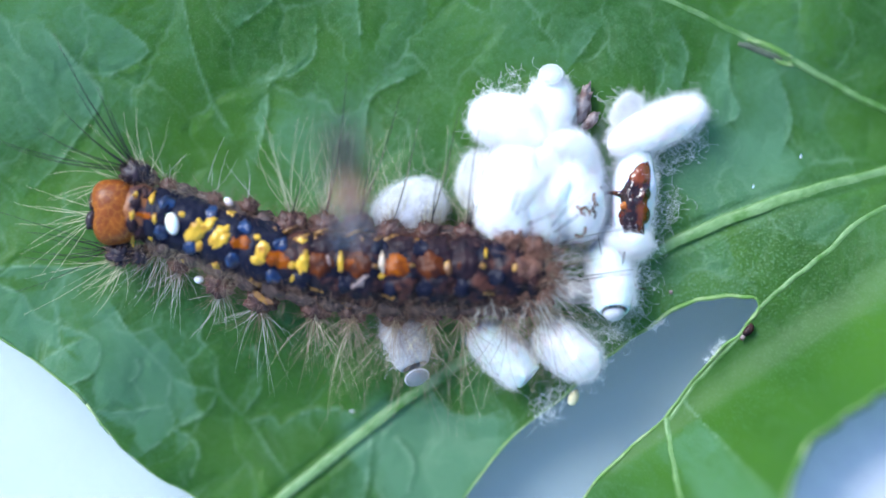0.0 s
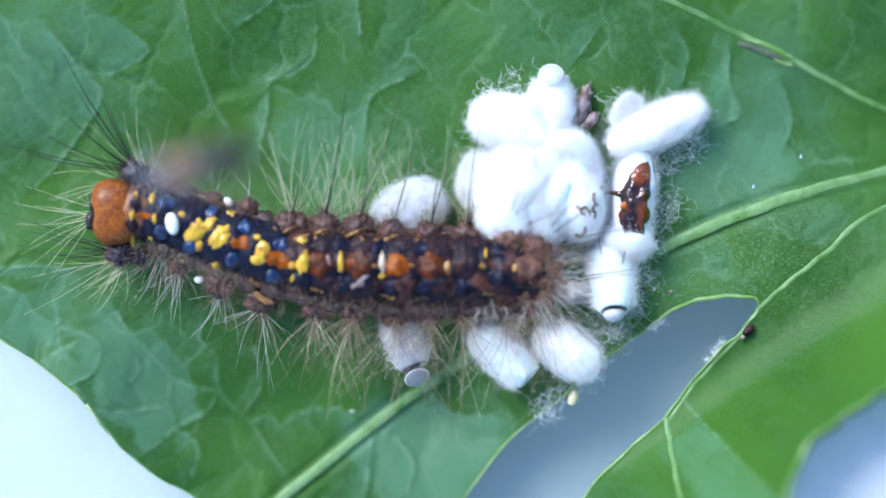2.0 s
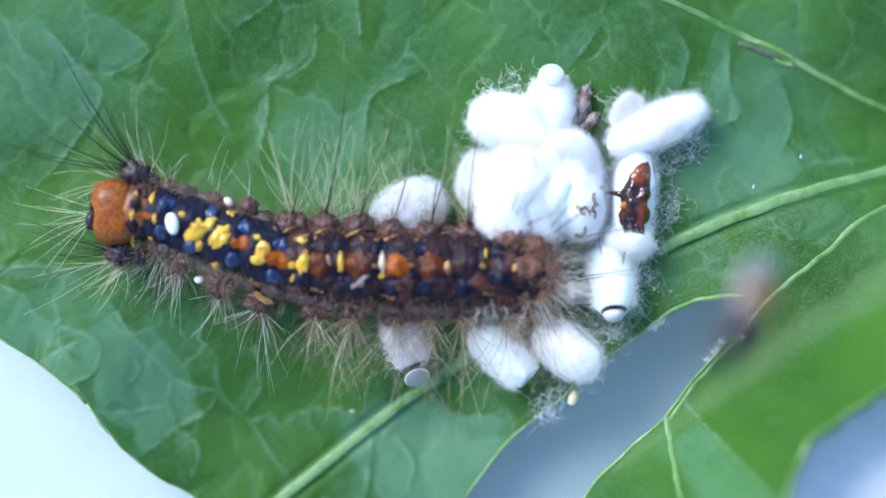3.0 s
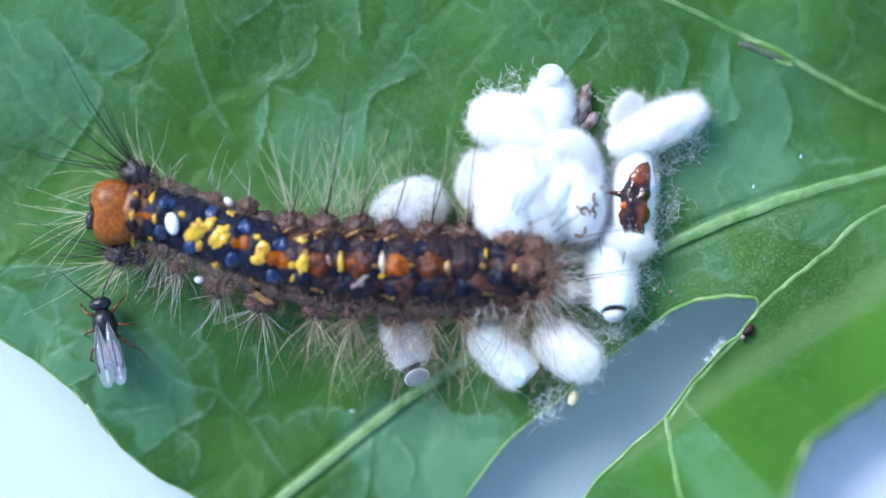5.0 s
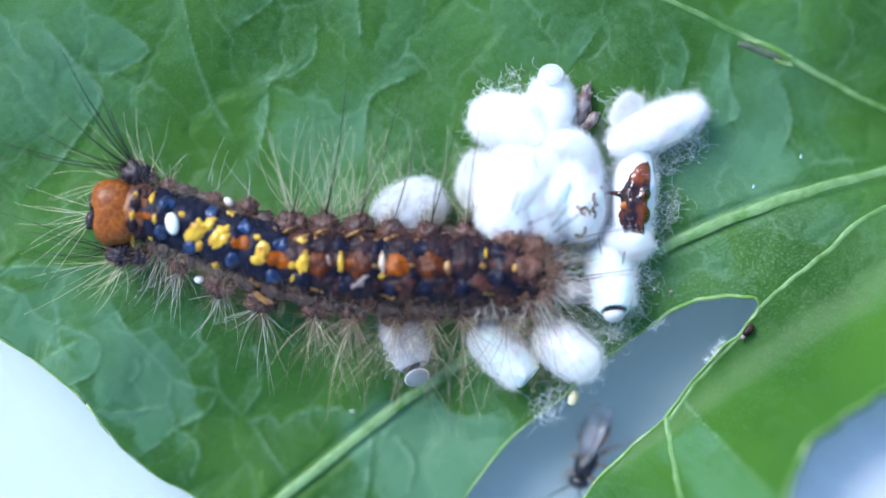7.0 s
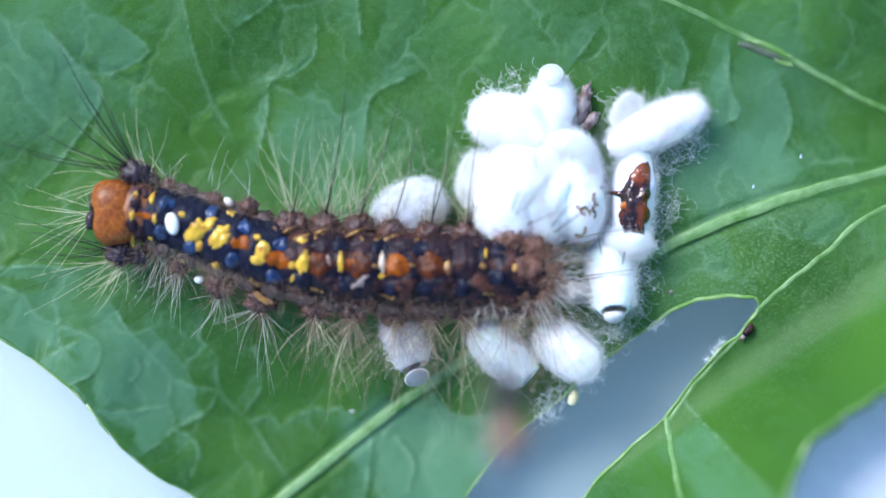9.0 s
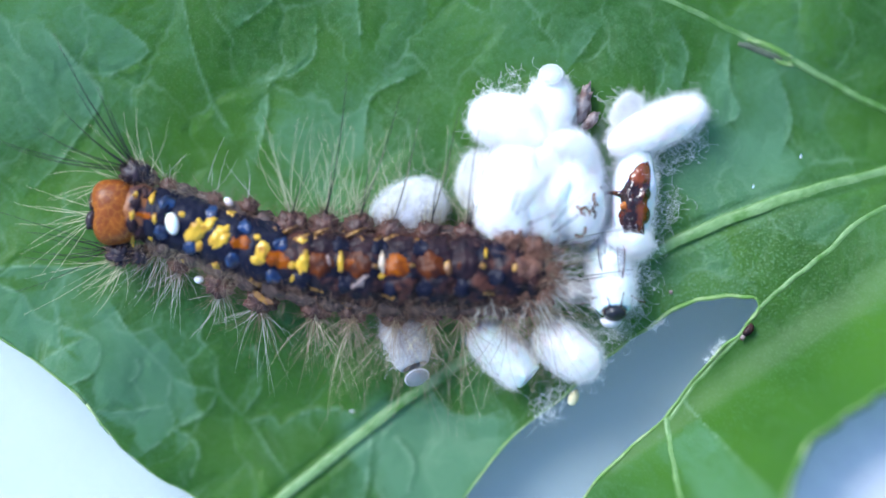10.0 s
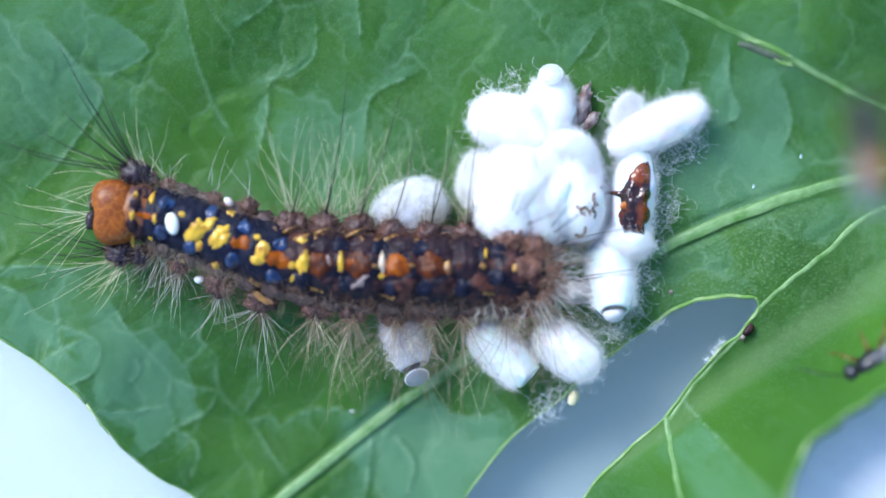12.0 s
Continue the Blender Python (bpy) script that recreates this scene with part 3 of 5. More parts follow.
def cocoon(centre, half_length, half_width, angle, seed, label, tilt=0.0, lift=0.0, open_end=0, fuzz=150, used=None, short=4600, bare=False):
    """A silk cocoon lying on the leaf; open_end 1 leaves its front end open."""
    rnd = random.Random(seed)
    x, y = centre[:2]
    ground = leaf_h(x, y)
    ob = thing("cocoon", (x, y, ground), label, "cocoon", "silk cocoons on the leaf")
    m = frame_of((x, y, ground + half_width * 0.92 + lift), angle, tilt)
    rings = []
    rows, segs = 34, 40
    last = 0.80 if open_end else 1.0
    for i in range(rows + 1):
        s = -1 + (1 + last) * i / rows
        w = half_width * max(0.0, 1 - abs(s) ** 2.6) ** 0.5
        if i == 0 or (i == rows and not open_end):
            w = half_width * 0.04
        ring = []
        for j in range(segs):
            a = 2 * math.pi * j / segs
            g = 1 + 0.13 * noise.noise(Vector((s * 2.2 + seed, math.cos(a) * 1.3, math.sin(a) * 1.3))) \
                + 0.05 * noise.noise(Vector((s * 8 + seed, math.cos(a) * 5, math.sin(a) * 5)))
            ring.append(m @ Vector((s * half_length, w * g * math.cos(a), w * g * math.sin(a))))
        rings.append(ring)
    if open_end:
        # the wall turns inwards and back, so that the open end shows a hollow
        for i in range(10):
            s = last - (0.0 + 1.5 * i / 9)
            w = half_width * (max(0.0, 1 - abs(s) ** 2.6) ** 0.5) * 0.88
            rings.append([m @ Vector((s * half_length, w * math.cos(2 * math.pi * j / segs), w * math.sin(2 * math.pi * j / segs)))
                          for j in range(segs)])
    shell = Geo().rings(rings)
    part("shell", shell, used or SILK, ob)
    SHELLS.append(BVHTree.FromPolygons(shell.v, shell.f))
    wool = Geo()
    for _ in range(fuzz * 2):
        s, a = rnd.uniform(-0.95, 0.95 if not open_end else 0.7), rnd.uniform(-0.5, math.pi + 0.5)
        w = half_width * (1 - abs(s) ** 2.6) ** 0.5
        p = Vector((s * half_length, w * math.cos(a), w * math.sin(a)))
        out = Vector((s * 0.4, math.cos(a), math.sin(a))).normalized()
        d = (out * rnd.uniform(0.0, 0.7) + Vector((rnd.uniform(-1, 1), rnd.uniform(-1, 1), rnd.uniform(-0.6, 0.6)))).normalized()
        bend = Vector((rnd.uniform(-1, 1), rnd.uniform(-1, 1), rnd.uniform(-1, 1)))
        length = rnd.uniform(0.25, 0.8)
        pts = []
        for k in range(8):
            t = k / 7
            q = p + d * (length * t) + bend * (0.35 * length * math.sin(t * rnd.uniform(3.0, 3.6))) - out * (0.12 * t * t * length)
            q = m @ q
            q.z = max(q.z, ground + 0.03)
            pts.append(q)
        wool.tube(pts, 0.0022, 3)
    for _ in range(short):
        s, a = rnd.uniform(-0.98, 0.98 if not open_end else 0.72), rnd.uniform(-0.6, math.pi + 0.6)
        if bare and 0.5 < a < 2.6:
            continue
        w = half_width * (1 - abs(s) ** 2.6) ** 0.5
        p = Vector((s * half_length, w * math.cos(a), w * math.sin(a)))
        out = Vector((s ** 3, math.cos(a), math.sin(a))).normalized()
        d = (out + Vector((rnd.uniform(-1, 1), rnd.uniform(-1, 1), rnd.uniform(-1, 1))) * 0.9).normalized()
        e = (d + Vector((rnd.uniform(-1, 1), rnd.uniform(-1, 1), rnd.uniform(-1, 1))) * 0.8).normalized()
        length = rnd.uniform(0.08, 0.32)
        pts = [m @ p, m @ (p + d * length * 0.6), m @ (p + d * length * 0.6 + e * length * 0.5)]
        for q in pts:
            q.z = max(q.z, ground + 0.03)
        wool.tube(pts, [0.0034, 0.0030, 0.0018], 3)
    part("silk_wool", wool, FIBRE, ob, "loose curled silk fibres", "stuff")
    return ob, m


cocoon((2.81, 4.81, 1.00), 1.875, 1.049, -14, 1, "white silk cocoon with loose wool, lying beside another cocoon")
c_top, m_top = cocoon((4.11, 5.16, 1.20), 1.607, 0.893, 84, 2, "white silk cocoon with its round cap pushed off", open_end=0)
cocoon((8.28, 4.74, 0.80), 2.098, 0.804, 24, 3, "slender white silk cocoon apart from the cluster", fuzz=260)
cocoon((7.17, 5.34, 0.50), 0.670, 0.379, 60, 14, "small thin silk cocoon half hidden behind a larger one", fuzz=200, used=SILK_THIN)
cocoon((2.65, 2.10, 1.20), 1.964, 1.473, 75, 4, "plump white silk cocoon in the middle of the cluster")
cocoon((4.99, 2.32, 1.20), 2.143, 1.205, 100, 5, "plump white silk cocoon with brown specks")
cocoon((7.39, 2.11, 0.90), 1.964, 0.848, 85, 6, "white silk cocoon smeared with dark brown resin", fuzz=60, short=3600, bare=True)
cocoon((7.14, 0.29, 0.80), 1.027, 0.759, 10, 7, "small white silk cocoon squeezed between others", fuzz=220)
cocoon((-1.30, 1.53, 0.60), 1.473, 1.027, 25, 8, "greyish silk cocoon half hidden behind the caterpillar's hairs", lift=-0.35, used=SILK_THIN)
cocoon((1.46, 2.68, 0.40), 1.116, 0.759, 80, 13, "loose greyish silk cocoon at the edge of the cluster", fuzz=240, used=SILK_THIN)
c_empty, m_empty = cocoon((-1.51, -3.52, 0.50), 1.473, 0.848, -68, 9, "emptied silk cocoon with an open round end, greyed for the shade on it", tilt=-16, open_end=1, used=SILK_SHADED, fuzz=70, short=700)
cocoon((2.41, -4.14, 0.50), 1.652, 0.804, -42, 10, "white silk cocoon with an open end under the caterpillar", tilt=-12, open_end=1)
cocoon((4.85, -3.92, 0.50), 1.473, 0.893, -36, 11, "white silk cocoon at the leaf's edge beside the caterpillar")
cocoon((3.83, 1.61, 0.90), 1.562, 0.982, 88, 15, "white silk cocoon wedged between two plumper ones", lift=0.6)
cocoon((4.79, 3.72, 0.90), 1.161, 0.848, -35, 16, "small white silk cocoon under a fold of silk", fuzz=220, lift=0.5)
hatch, m_hatch = cocoon((6.51, -1.08, 0.90), 1.830, 0.860, -88, 12, "white silk cocoon with a hinged cap from which a wasp climbs", tilt=-28, lift=0.2, open_end=1, fuzz=260)


def silk_mat(at, radii, turn, seed):
    """A mat of silk that binds neighbouring cocoons."""
    x, y, z = at
    ob = thing("silk_mat", (x, y, leaf_h(x, y)), "loose white mat of silk binding the cocoons together", "silk")
    geo = Geo().blob(frame_of((x, y, leaf_h(x, y) + z), turn), radii, 56, 36, 0.22, 2.2, seed)
    part("mat", geo, SILK, ob)
    SHELLS.append(BVHTree.FromPolygons(geo.v, geo.f))


silk_mat((3.85, 2.15, 1.00), (2.2, 1.75, 1.45), 80, 3.0)
silk_mat((3.45, 4.70, 0.80), (1.7, 0.95, 0.85), 25, 7.0)


def cap_mesh(radius, depth):
    geo, rings = Geo(), []
    for i in range(8):
        a = math.pi / 2 * (1 - i / 7)
        r, z = radius * max(math.sin(a), 0.03), depth * math.cos(a)
        rings.append([(z, r * math.cos(2 * math.pi * j / 20), r * math.sin(2 * math.pi * j / 20)) for j in range(20)])
    return geo.rings(list(reversed(rings)))


def hinged_cap():
    """The cap of the hatching cocoon; its own origin lies at the hinge, low on the rim."""
    g = cap_mesh(0.43, 0.34)
    for k, (x, y, z) in enumerate(g.v):
        g.v[k] = (x, y, z + 0.41)
    ob = new("cap", mesh_of("cap", g, SILK_THIN))
    ob.parent = hatch
    tagged(ob, "rounded silk cap cut loose by the wasp")
    return ob


hatch_cap = hinged_cap()


def loose_cap(parent, at, radius, angle, tilt, used, label):
    m = frame_of(at, angle, tilt)
    disc = cap_mesh(radius, radius * 0.45)
    disc.v = [tuple(m @ Vector(p)) for p in disc.v]
    ob = part("cap", disc, used, parent, label)
    rim = Geo()
    n = 24
    rim.rings([[m @ Vector((0.035 * math.sin(b), (radius + 0.035 * math.cos(b)) * math.cos(a), (radius + 0.035 * math.cos(b)) * math.sin(a)))
                for b in (2 * math.pi * k / 8 for k in range(8))] for a in (2 * math.pi * j / n for j in range(n + 1))], False, False)
    part("cap_rim", rim, SILK_THIN, ob)


loose_cap(c_top, (4.13, 6.68, 1.90), 0.446, 100, -62, CLEAR, "round translucent cap pushed off")
loose_cap(c_empty, (-1.02, -5.01, 0.70), 0.469, -66, -42, HOLLOW, "round silk cap hanging at the open end")


# ---- resin, crumbs and other small things on the cocoons and leaf ----
def resin_smear():
    ob = thing("resin_smear", (7.42, 2.09, 1.55), "glossy dark red-brown resin dried on a cocoon", "resin")
    outline = [(7.90, 3.41), (7.43, 3.22), (7.04, 2.66), (6.83, 2.22), (6.50, 2.16), (6.78, 1.97), (6.83, 1.64), (6.74, 1.21), (6.83, 0.89), (7.00, 0.63),
               (7.69, 0.56), (7.82, 0.89), (8.05, 1.32), (7.90, 1.71), (8.05, 2.07), (7.95, 2.40), (8.03, 2.94)]
    rim = spline([(x, y, 0) for x, y in outline], 6, True)
    mid = Vector((7.42, 1.98, 0))
    rings = []
    for i in range(15):
        f = max(0.03, i / 14)
        ring = []
        for j, p in enumerate(rim):
            ragged = 1 + 0.10 * noise.noise(p * 4.0) + 0.07 * noise.noise(p * 9.0)
            q = mid + (p - mid) * (f * ragged)
            thick = 0.10 + 0.13 * noise.noise(q * 2.6) + 0.05 * noise.noise(q * 6.0)
            q.z = on_silk(q.x, q.y) + (0.05 + max(thick, 0.0) * (1 - f ** 4) if i < 14 else -0.06)
            ring.append(q)
        rings.append(ring)
    part("smear", Geo().rings(rings, True, False), RESIN, ob)
    arm = [Vector((x, y, on_silk(x, y) + 0.06)) for x, y in ((6.05, 2.36), (6.20, 2.28), (6.38, 2.20), (6.60, 2.17), (6.85, 2.10))]
    part("arm", Geo().tube(arm, [0.05, 0.10, 0.07, 0.08, 0.14], 8, 0.7), RESIN, ob)
    c1, c2 = (6.98, 1.67, 1.80), (6.18, 2.29, 1.50)
    part("crumb", Geo().blob(frame_of((c1[0], c1[1], on_silk(*c1[:2]) + 0.12), 20), (0.201, 0.156, 0.09), 12, 8, 0.4, 2.0, 2.0), AMBER, ob, "orange crumb")
    part("crumb", Geo().blob(frame_of((c2[0], c2[1], on_silk(*c2[:2]) + 0.03), -20), (0.201, 0.089, 0.07), 12, 8, 0.4, 2.0, 3.0), AMBER, ob, "brown crumb")


resin_smear()


def splatter(points, radius, label):
    ob = thing("resin_thread", (*points[0][:2], on_silk(*points[0][:2])), label, "resin")
    pts = [Vector((p.x, p.y, on_silk(p.x, p.y) + 0.02)) for p in spline(points, 6)]
    part("thread", Geo().tube(pts, [radius * 1.25 * (0.8 + 0.6 * abs(math.sin(i * 1.7))) for i in range(len(pts))], 6, 0.6), STAIN, ob)


for rows, radius in ((((5.76, 2.14), (5.72, 1.92), (5.80, 1.74), (5.70, 1.52), (5.82, 1.34), (5.76, 1.16)), 0.040), (((5.05, 1.64), (5.22, 1.52), (5.40, 1.58), (5.56, 1.44), (5.72, 1.52)), 0.034),
                     (((5.22, 1.52), (5.26, 1.36), (5.40, 1.30)), 0.026), (((5.56, 1.44), (5.60, 1.24)), 0.026), (((5.80, 1.74), (5.92, 1.66)), 0.026),
                     (((5.42, 0.86), (5.42, 0.66), (5.36, 0.52)), 0.034), (((5.02, 0.56), (5.20, 0.50), (5.36, 0.52)), 0.060)):
    splatter([(x, y, 0) for x, y in rows], radius, "thin brown resin thread on white silk")


def husk():
    ob = thing("dry_husk", (5.53, 5.35, 0.80), "crumpled pinkish-brown dry husk beside the cocoons", "husk")
    part("husk", Geo().blob(frame_of((5.40, 5.51, 1.00), 70), (0.759, 0.290, 0.35), 20, 14, 0.7, 3.0, 2.0), HUSK, ob)
    part("fold", Geo().blob(frame_of((5.70, 4.95, 1.10), 50), (0.446, 0.201, 0.3), 16, 10, 0.7, 3.0, 6.0), HUSK, ob)


husk()


def pellet():
    p = (11.99, -3.19)
    h = leaf_h(*p)
    ob = thing("pellet", (p[0], p[1], h), "tiny dark brown dropping with a tan tip on the leaf edge", "dropping")
    part("grain", Geo().blob(frame_of((p[0], p[1], h + 0.2), 55), (0.30, 0.17, 0.17), 14, 10, 0.3, 2.0, 1.0), BROWN, ob)
    q = (11.76, -3.48)
    part("tip", Geo().blob(frame_of((q[0], q[1], h + 0.18), 55), (0.13, 0.10, 0.1), 12, 8, 0.3, 2.0, 1.0), HUSK, ob, "tan tip")


pellet()


def speck(at, r, used, label, name="speck", category="speck", stretch=1.0, angle=0.0):
    x, y = at
    h = leaf_h(x, y)
    ob = thing(name, (x, y, h), label, category)
    part("grain", Geo().blob(frame_of((x, y, h + r * 0.5), angle), (r * stretch, r, r * 0.8), 10, 8, 0.3, 2.0, x), used, ob)


speck((9.00, -1.70), 0.08, HUSK, "tiny brown grain on the leaf")
speck((14.22, 3.68), 0.032, SILK, "tiny white fleck on the leaf", stretch=2.4, angle=70)
speck((12.21, 2.46), 0.032, SILK, "tiny white fleck on the leaf", stretch=2.4, angle=70)
speck((-3.66, -6.52), 0.03, SILK, "tiny white fleck on the leaf", stretch=3.5, angle=-20)


def silk_threads(points, n, seed, spread, label, step=0.09, over=leaf_h):
    """A loose tangle of silk on the leaf."""
    rnd = random.Random(seed)
    x, y = points[0]
    ob = thing("silk_tangle", (x, y, leaf_h(x, y)), label, "silk", kind="stuff")
    geo = Geo()
    for _ in range(n * 2):
        a = Vector((*rnd.choice(points), 0))
        p = a + Vector((rnd.gauss(0, spread), rnd.gauss(0, spread), 0))
        turn, way, pts = rnd.uniform(-1.2, 1.2), rnd.uniform(0, 6.28), []
        z = over(p.x, p.y) + (rnd.uniform(0.03, 0.4) if over is leaf_h else rnd.uniform(-0.02, 0.12))
        for k in range(9):
            pts.append(p.copy())
            pts[-1].z = z + 0.05 * math.sin(k)
            way += turn * rnd.uniform(0.3, 0.9)
            p = p + Vector((math.cos(way), math.sin(way), 0)) * step
        geo.tube(pts, 0.0045, 3)
    part("thread", geo, FIBRE, ob, kind="stuff")


silk_threads([(8.73, 1.47), (8.50, 0.92), (8.17, 0.25), (8.95, 1.81)], 50, 3, 0.25, "tangled white silk threads beside the cocoons")
silk_threads([(9.29, 3.82), (9.84, 4.26), (8.62, 3.37)], 70, 4, 0.22, "tangled white silk threads under a cocoon")
silk_threads([(7.50, -0.20), (7.61, -1.09), (7.50, -2.21), (6.83, -3.21), (6.16, -3.10), (7.75, 0.40)], 230, 5, 0.26, "tangled white silk threads round the hatching cocoon")
silk_threads([(3.93, -6.12), (4.15, -6.45), (4.49, -5.56), (5.71, -4.89)], 55, 6, 0.22, "loose wisp of white silk over the leaf edge")
silk_threads([(6.16, 1.58), (6.50, 2.25), (6.38, 1.14)], 90, 7, 0.2, "tangled white silk threads between two cocoons")
silk_threads([(1.92, 6.16), (3.04, 6.27), (6.83, 5.60), (1.47, 3.37)], 70, 8, 0.3, "thin haze of white silk threads round the cocoons")


silk_threads([(10.58, -4.04), (10.67, -3.95), (10.40, -4.31), (10.80, -3.82), (10.94, -3.64)], 36, 9, 0.04, "frayed whitish fibres on the torn leaf edge", 0.03)
silk_threads([(8.28, -3.06), (8.62, -2.83)], 20, 10, 0.10, "frayed whitish fibres on the torn leaf edge", 0.03)
silk_threads([(3.82, 3.37), (3.88, 2.70), (3.84, 2.03), (3.93, 1.25), (3.26, 3.71), (4.49, 3.71), (5.04, 3.48), (5.98, 2.92), (4.82, 0.92), (5.94, 0.47)],
             420, 12, 0.22, "soft web of white silk spun between the cocoons", 0.08, on_silk)
silk_threads([(3.26, 5.49), (3.59, 5.94), (3.59, 5.04), (1.70, 3.15), (2.14, 3.82), (1.92, 4.15)], 200, 13, 0.2, "soft web of white silk spun between the cocoons", 0.08, on_silk)


def droplet():
    p = (5.16, -5.89)
    ob = thing("droplet", (p[0], p[1], -0.25), "small pale golden droplet at the leaf edge", "droplet")
    part("bead", Geo().blob(frame_of((p[0], p[1], -0.05), 70), (0.33, 0.2, 0.2), 14, 10, 0.2, 1.5, 3.0),
         material("golden_drop", (0.85, 0.78, 0.50), 0.15, (0.7, 0.6, 0.35), 2500.0), ob)


droplet()

# ---- caterpillar ----
# spine: place and half width
SPINE = [((-11.95, 1.50, 1.40), 1.116), ((-10.99, 1.29, 1.40), 1.161), ((-9.68, 0.85, 1.40), 1.183), ((-7.94, 0.20, 1.40), 1.250), ((-6.19, -0.35, 1.40), 1.317),
         ((-4.67, -0.63, 1.40), 1.429), ((-2.92, -0.81, 1.40), 1.496), ((-0.96, -0.85, 1.40), 1.518), ((0.79, -0.85, 1.40), 1.518), ((2.53, -0.89, 1.40), 1.473),
         ((3.51, -0.92, 1.35), 1.339), ((4.40, -1.03, 1.15), 0.848)]
SPINE_PTS = spline([p for p, w in SPINE], 24)
SPINE_W = [v.x for v in spline([(w, 0, 0) for p, w in SPINE], 24)]
SEG_X = [-12.28, -11.34, -10.36, -9.02, -7.68, -6.18, -4.96, -3.62, -2.28, -0.87, 0.49, 1.88, 3.21, 4.49]
FLAT = 0.96


SPINE_X = np.array([p.x for p in SPINE_PTS])


def spine_at(x):
    i = int(np.clip(np.searchsorted(SPINE_X, x), 1, len(SPINE_X) - 1))
    if x - SPINE_X[i - 1] < SPINE_X[i] - x:
        i -= 1
    a, b = SPINE_PTS[max(i - 1, 0)], SPINE_PTS[min(i + 1, len(SPINE_PTS) - 1)]
    return SPINE_PTS[i], (b - a).normalized(), SPINE_W[i]


def skin_radius(x, w, c, s):
    """The body's radius at x, towards the direction with cosine c and sine s: creased between segments, and wrinkled."""
    d = min(abs(x - edge) for edge in SEG_X)
    return w * (1 - 0.10 * math.exp(-(d / 0.2) ** 2)) * (1 + 0.07 * noise.noise(Vector((x * 1.6, c * 2, s * 2)))
                                                       + 0.045 * noise.noise(Vector((x * 5, c * 6, s * 7))))


def on_body(x, y):
    """The skin's place and normal above (x, y)."""
    c, way, w = spine_at(x)
    side = Vector((-way.y, way.x, 0)).normalized()
    off = (Vector((x, y, 0)) - Vector((x, c.y, 0))).dot(side)
    r = w
    for _ in range(3):
        s = max(-0.97, min(0.97, off / r))
        up = math.sqrt(1 - s * s)
        r = skin_radius(x, w, s, up)
    return Vector((x, y, c.z + r * FLAT * up)), (side * s + Vector((0, 0, up))).normalized(), way


cat = thing("caterpillar", (-4.10, -0.65, 0.10), "dead hairy brown caterpillar with an orange head, blue and yellow spots", "caterpillar")


def body_segment(a, b, used):
    rings, n = [], 20
    for i in range(n + 1):
        x = a + (b - a) * i / n
        c, way, w = spine_at(x)
        side = Vector((-way.y, way.x, 0)).normalized()
        ring = []
        for j in range(64):
            t = 2 * math.pi * j / 64
            r = skin_radius(x, w, math.cos(t), math.sin(t))
            ring.append(Vector((x, c.y, c.z)) + side * (r * math.cos(t)) + Vector((0, 0, r * FLAT * math.sin(t))))
        rings.append(ring)
    return part("segment", Geo().rings(rings), used, cat)


for k in range(len(SEG_X) - 1):
    body_segment(SEG_X[k] - 0.02, SEG_X[k + 1] + 0.02, COLLAR if k == 0 else (BLACK if k < 5 else BROWN))


def head():
    m = frame_of((-12.66, 1.42, 1.35), 4)
    geo = Geo()
    rings = []
    for i in range(1, 20):
        th = math.pi * i / 20
        ring = []
        for j in range(32):
            ph = 2 * math.pi * j / 32
            d = Vector((math.cos(th), math.sin(th) * math.cos(ph), math.sin(th) * math.sin(ph)))
            d = d * (abs(d.x) ** 3 + abs(d.y) ** 3 + abs(d.z) ** 3) ** (-1 / 3)
            cleft = 1 - 0.16 * math.exp(-(d.y / 0.22) ** 2) * max(0.0, -d.x)
            ring.append(m @ Vector((d.x * 0.893 * cleft + 0.045, d.y * 1.272 * (1 - 0.05 * d.x), d.z * 1.116)))
        rings.append(ring)
    ob = part("head", geo.rings(rings), HEAD, cat, "orange-brown head with a pale net of lines")
    for p, r in (((-13.39, 1.87, 1.50), 13), ((-13.52, 1.13, 1.50), 13)):
        part("eye_patch", Geo().blob(frame_of(p, 80), (0.402, 0.246, 0.40), 14, 10, 0.2, 2.0, r), WART_DARK, ob, "black eye patch")


head()


def patch(name, x, y, a, b, used, angle=0.0, height=0.10, seed=1.0, rough=0.2):
    """A raised spot with a ragged outline, lying on the caterpillar's skin."""
    _, _, way = on_body(x, y)
    turn = math.atan2(way.y, way.x) + radians(angle)
    co, si = math.cos(turn), math.sin(turn)
    rows, segs, rings = 6, 30, []
    for i in range(rows + 1):
        f = max(0.04, i / rows)
        ring = []
        for j in range(segs):
            c, s = math.cos(2 * math.pi * j / segs), math.sin(2 * math.pi * j / segs)
            edge = 1 + rough * 1.5 * noise.noise(Vector((c * 1.3, s * 1.3, seed * 3.7))) + rough * 1.5 * noise.noise(Vector((c * 3.5, s * 3.5, seed * 5.1))) \
                + rough * 0.8 * noise.noise(Vector((c * 8, s * 8, seed * 2.3)))
            u, v = a * 1.06 * f * edge * c, b * 1.06 * f * edge * s
            p, nrm, _ = on_body(x + u * co - v * si, y + u * si + v * co)
            lift = 0.02 + height * 0.5 * (1 - f ** 2.5) * (1 + 0.7 * noise.noise(Vector((u * 5, v * 5, seed))))
            ring.append(p + nrm * (lift if i < rows else -0.03))
        rings.append(ring)
    return part(name, Geo().rings(rings, True, False), used, cat)


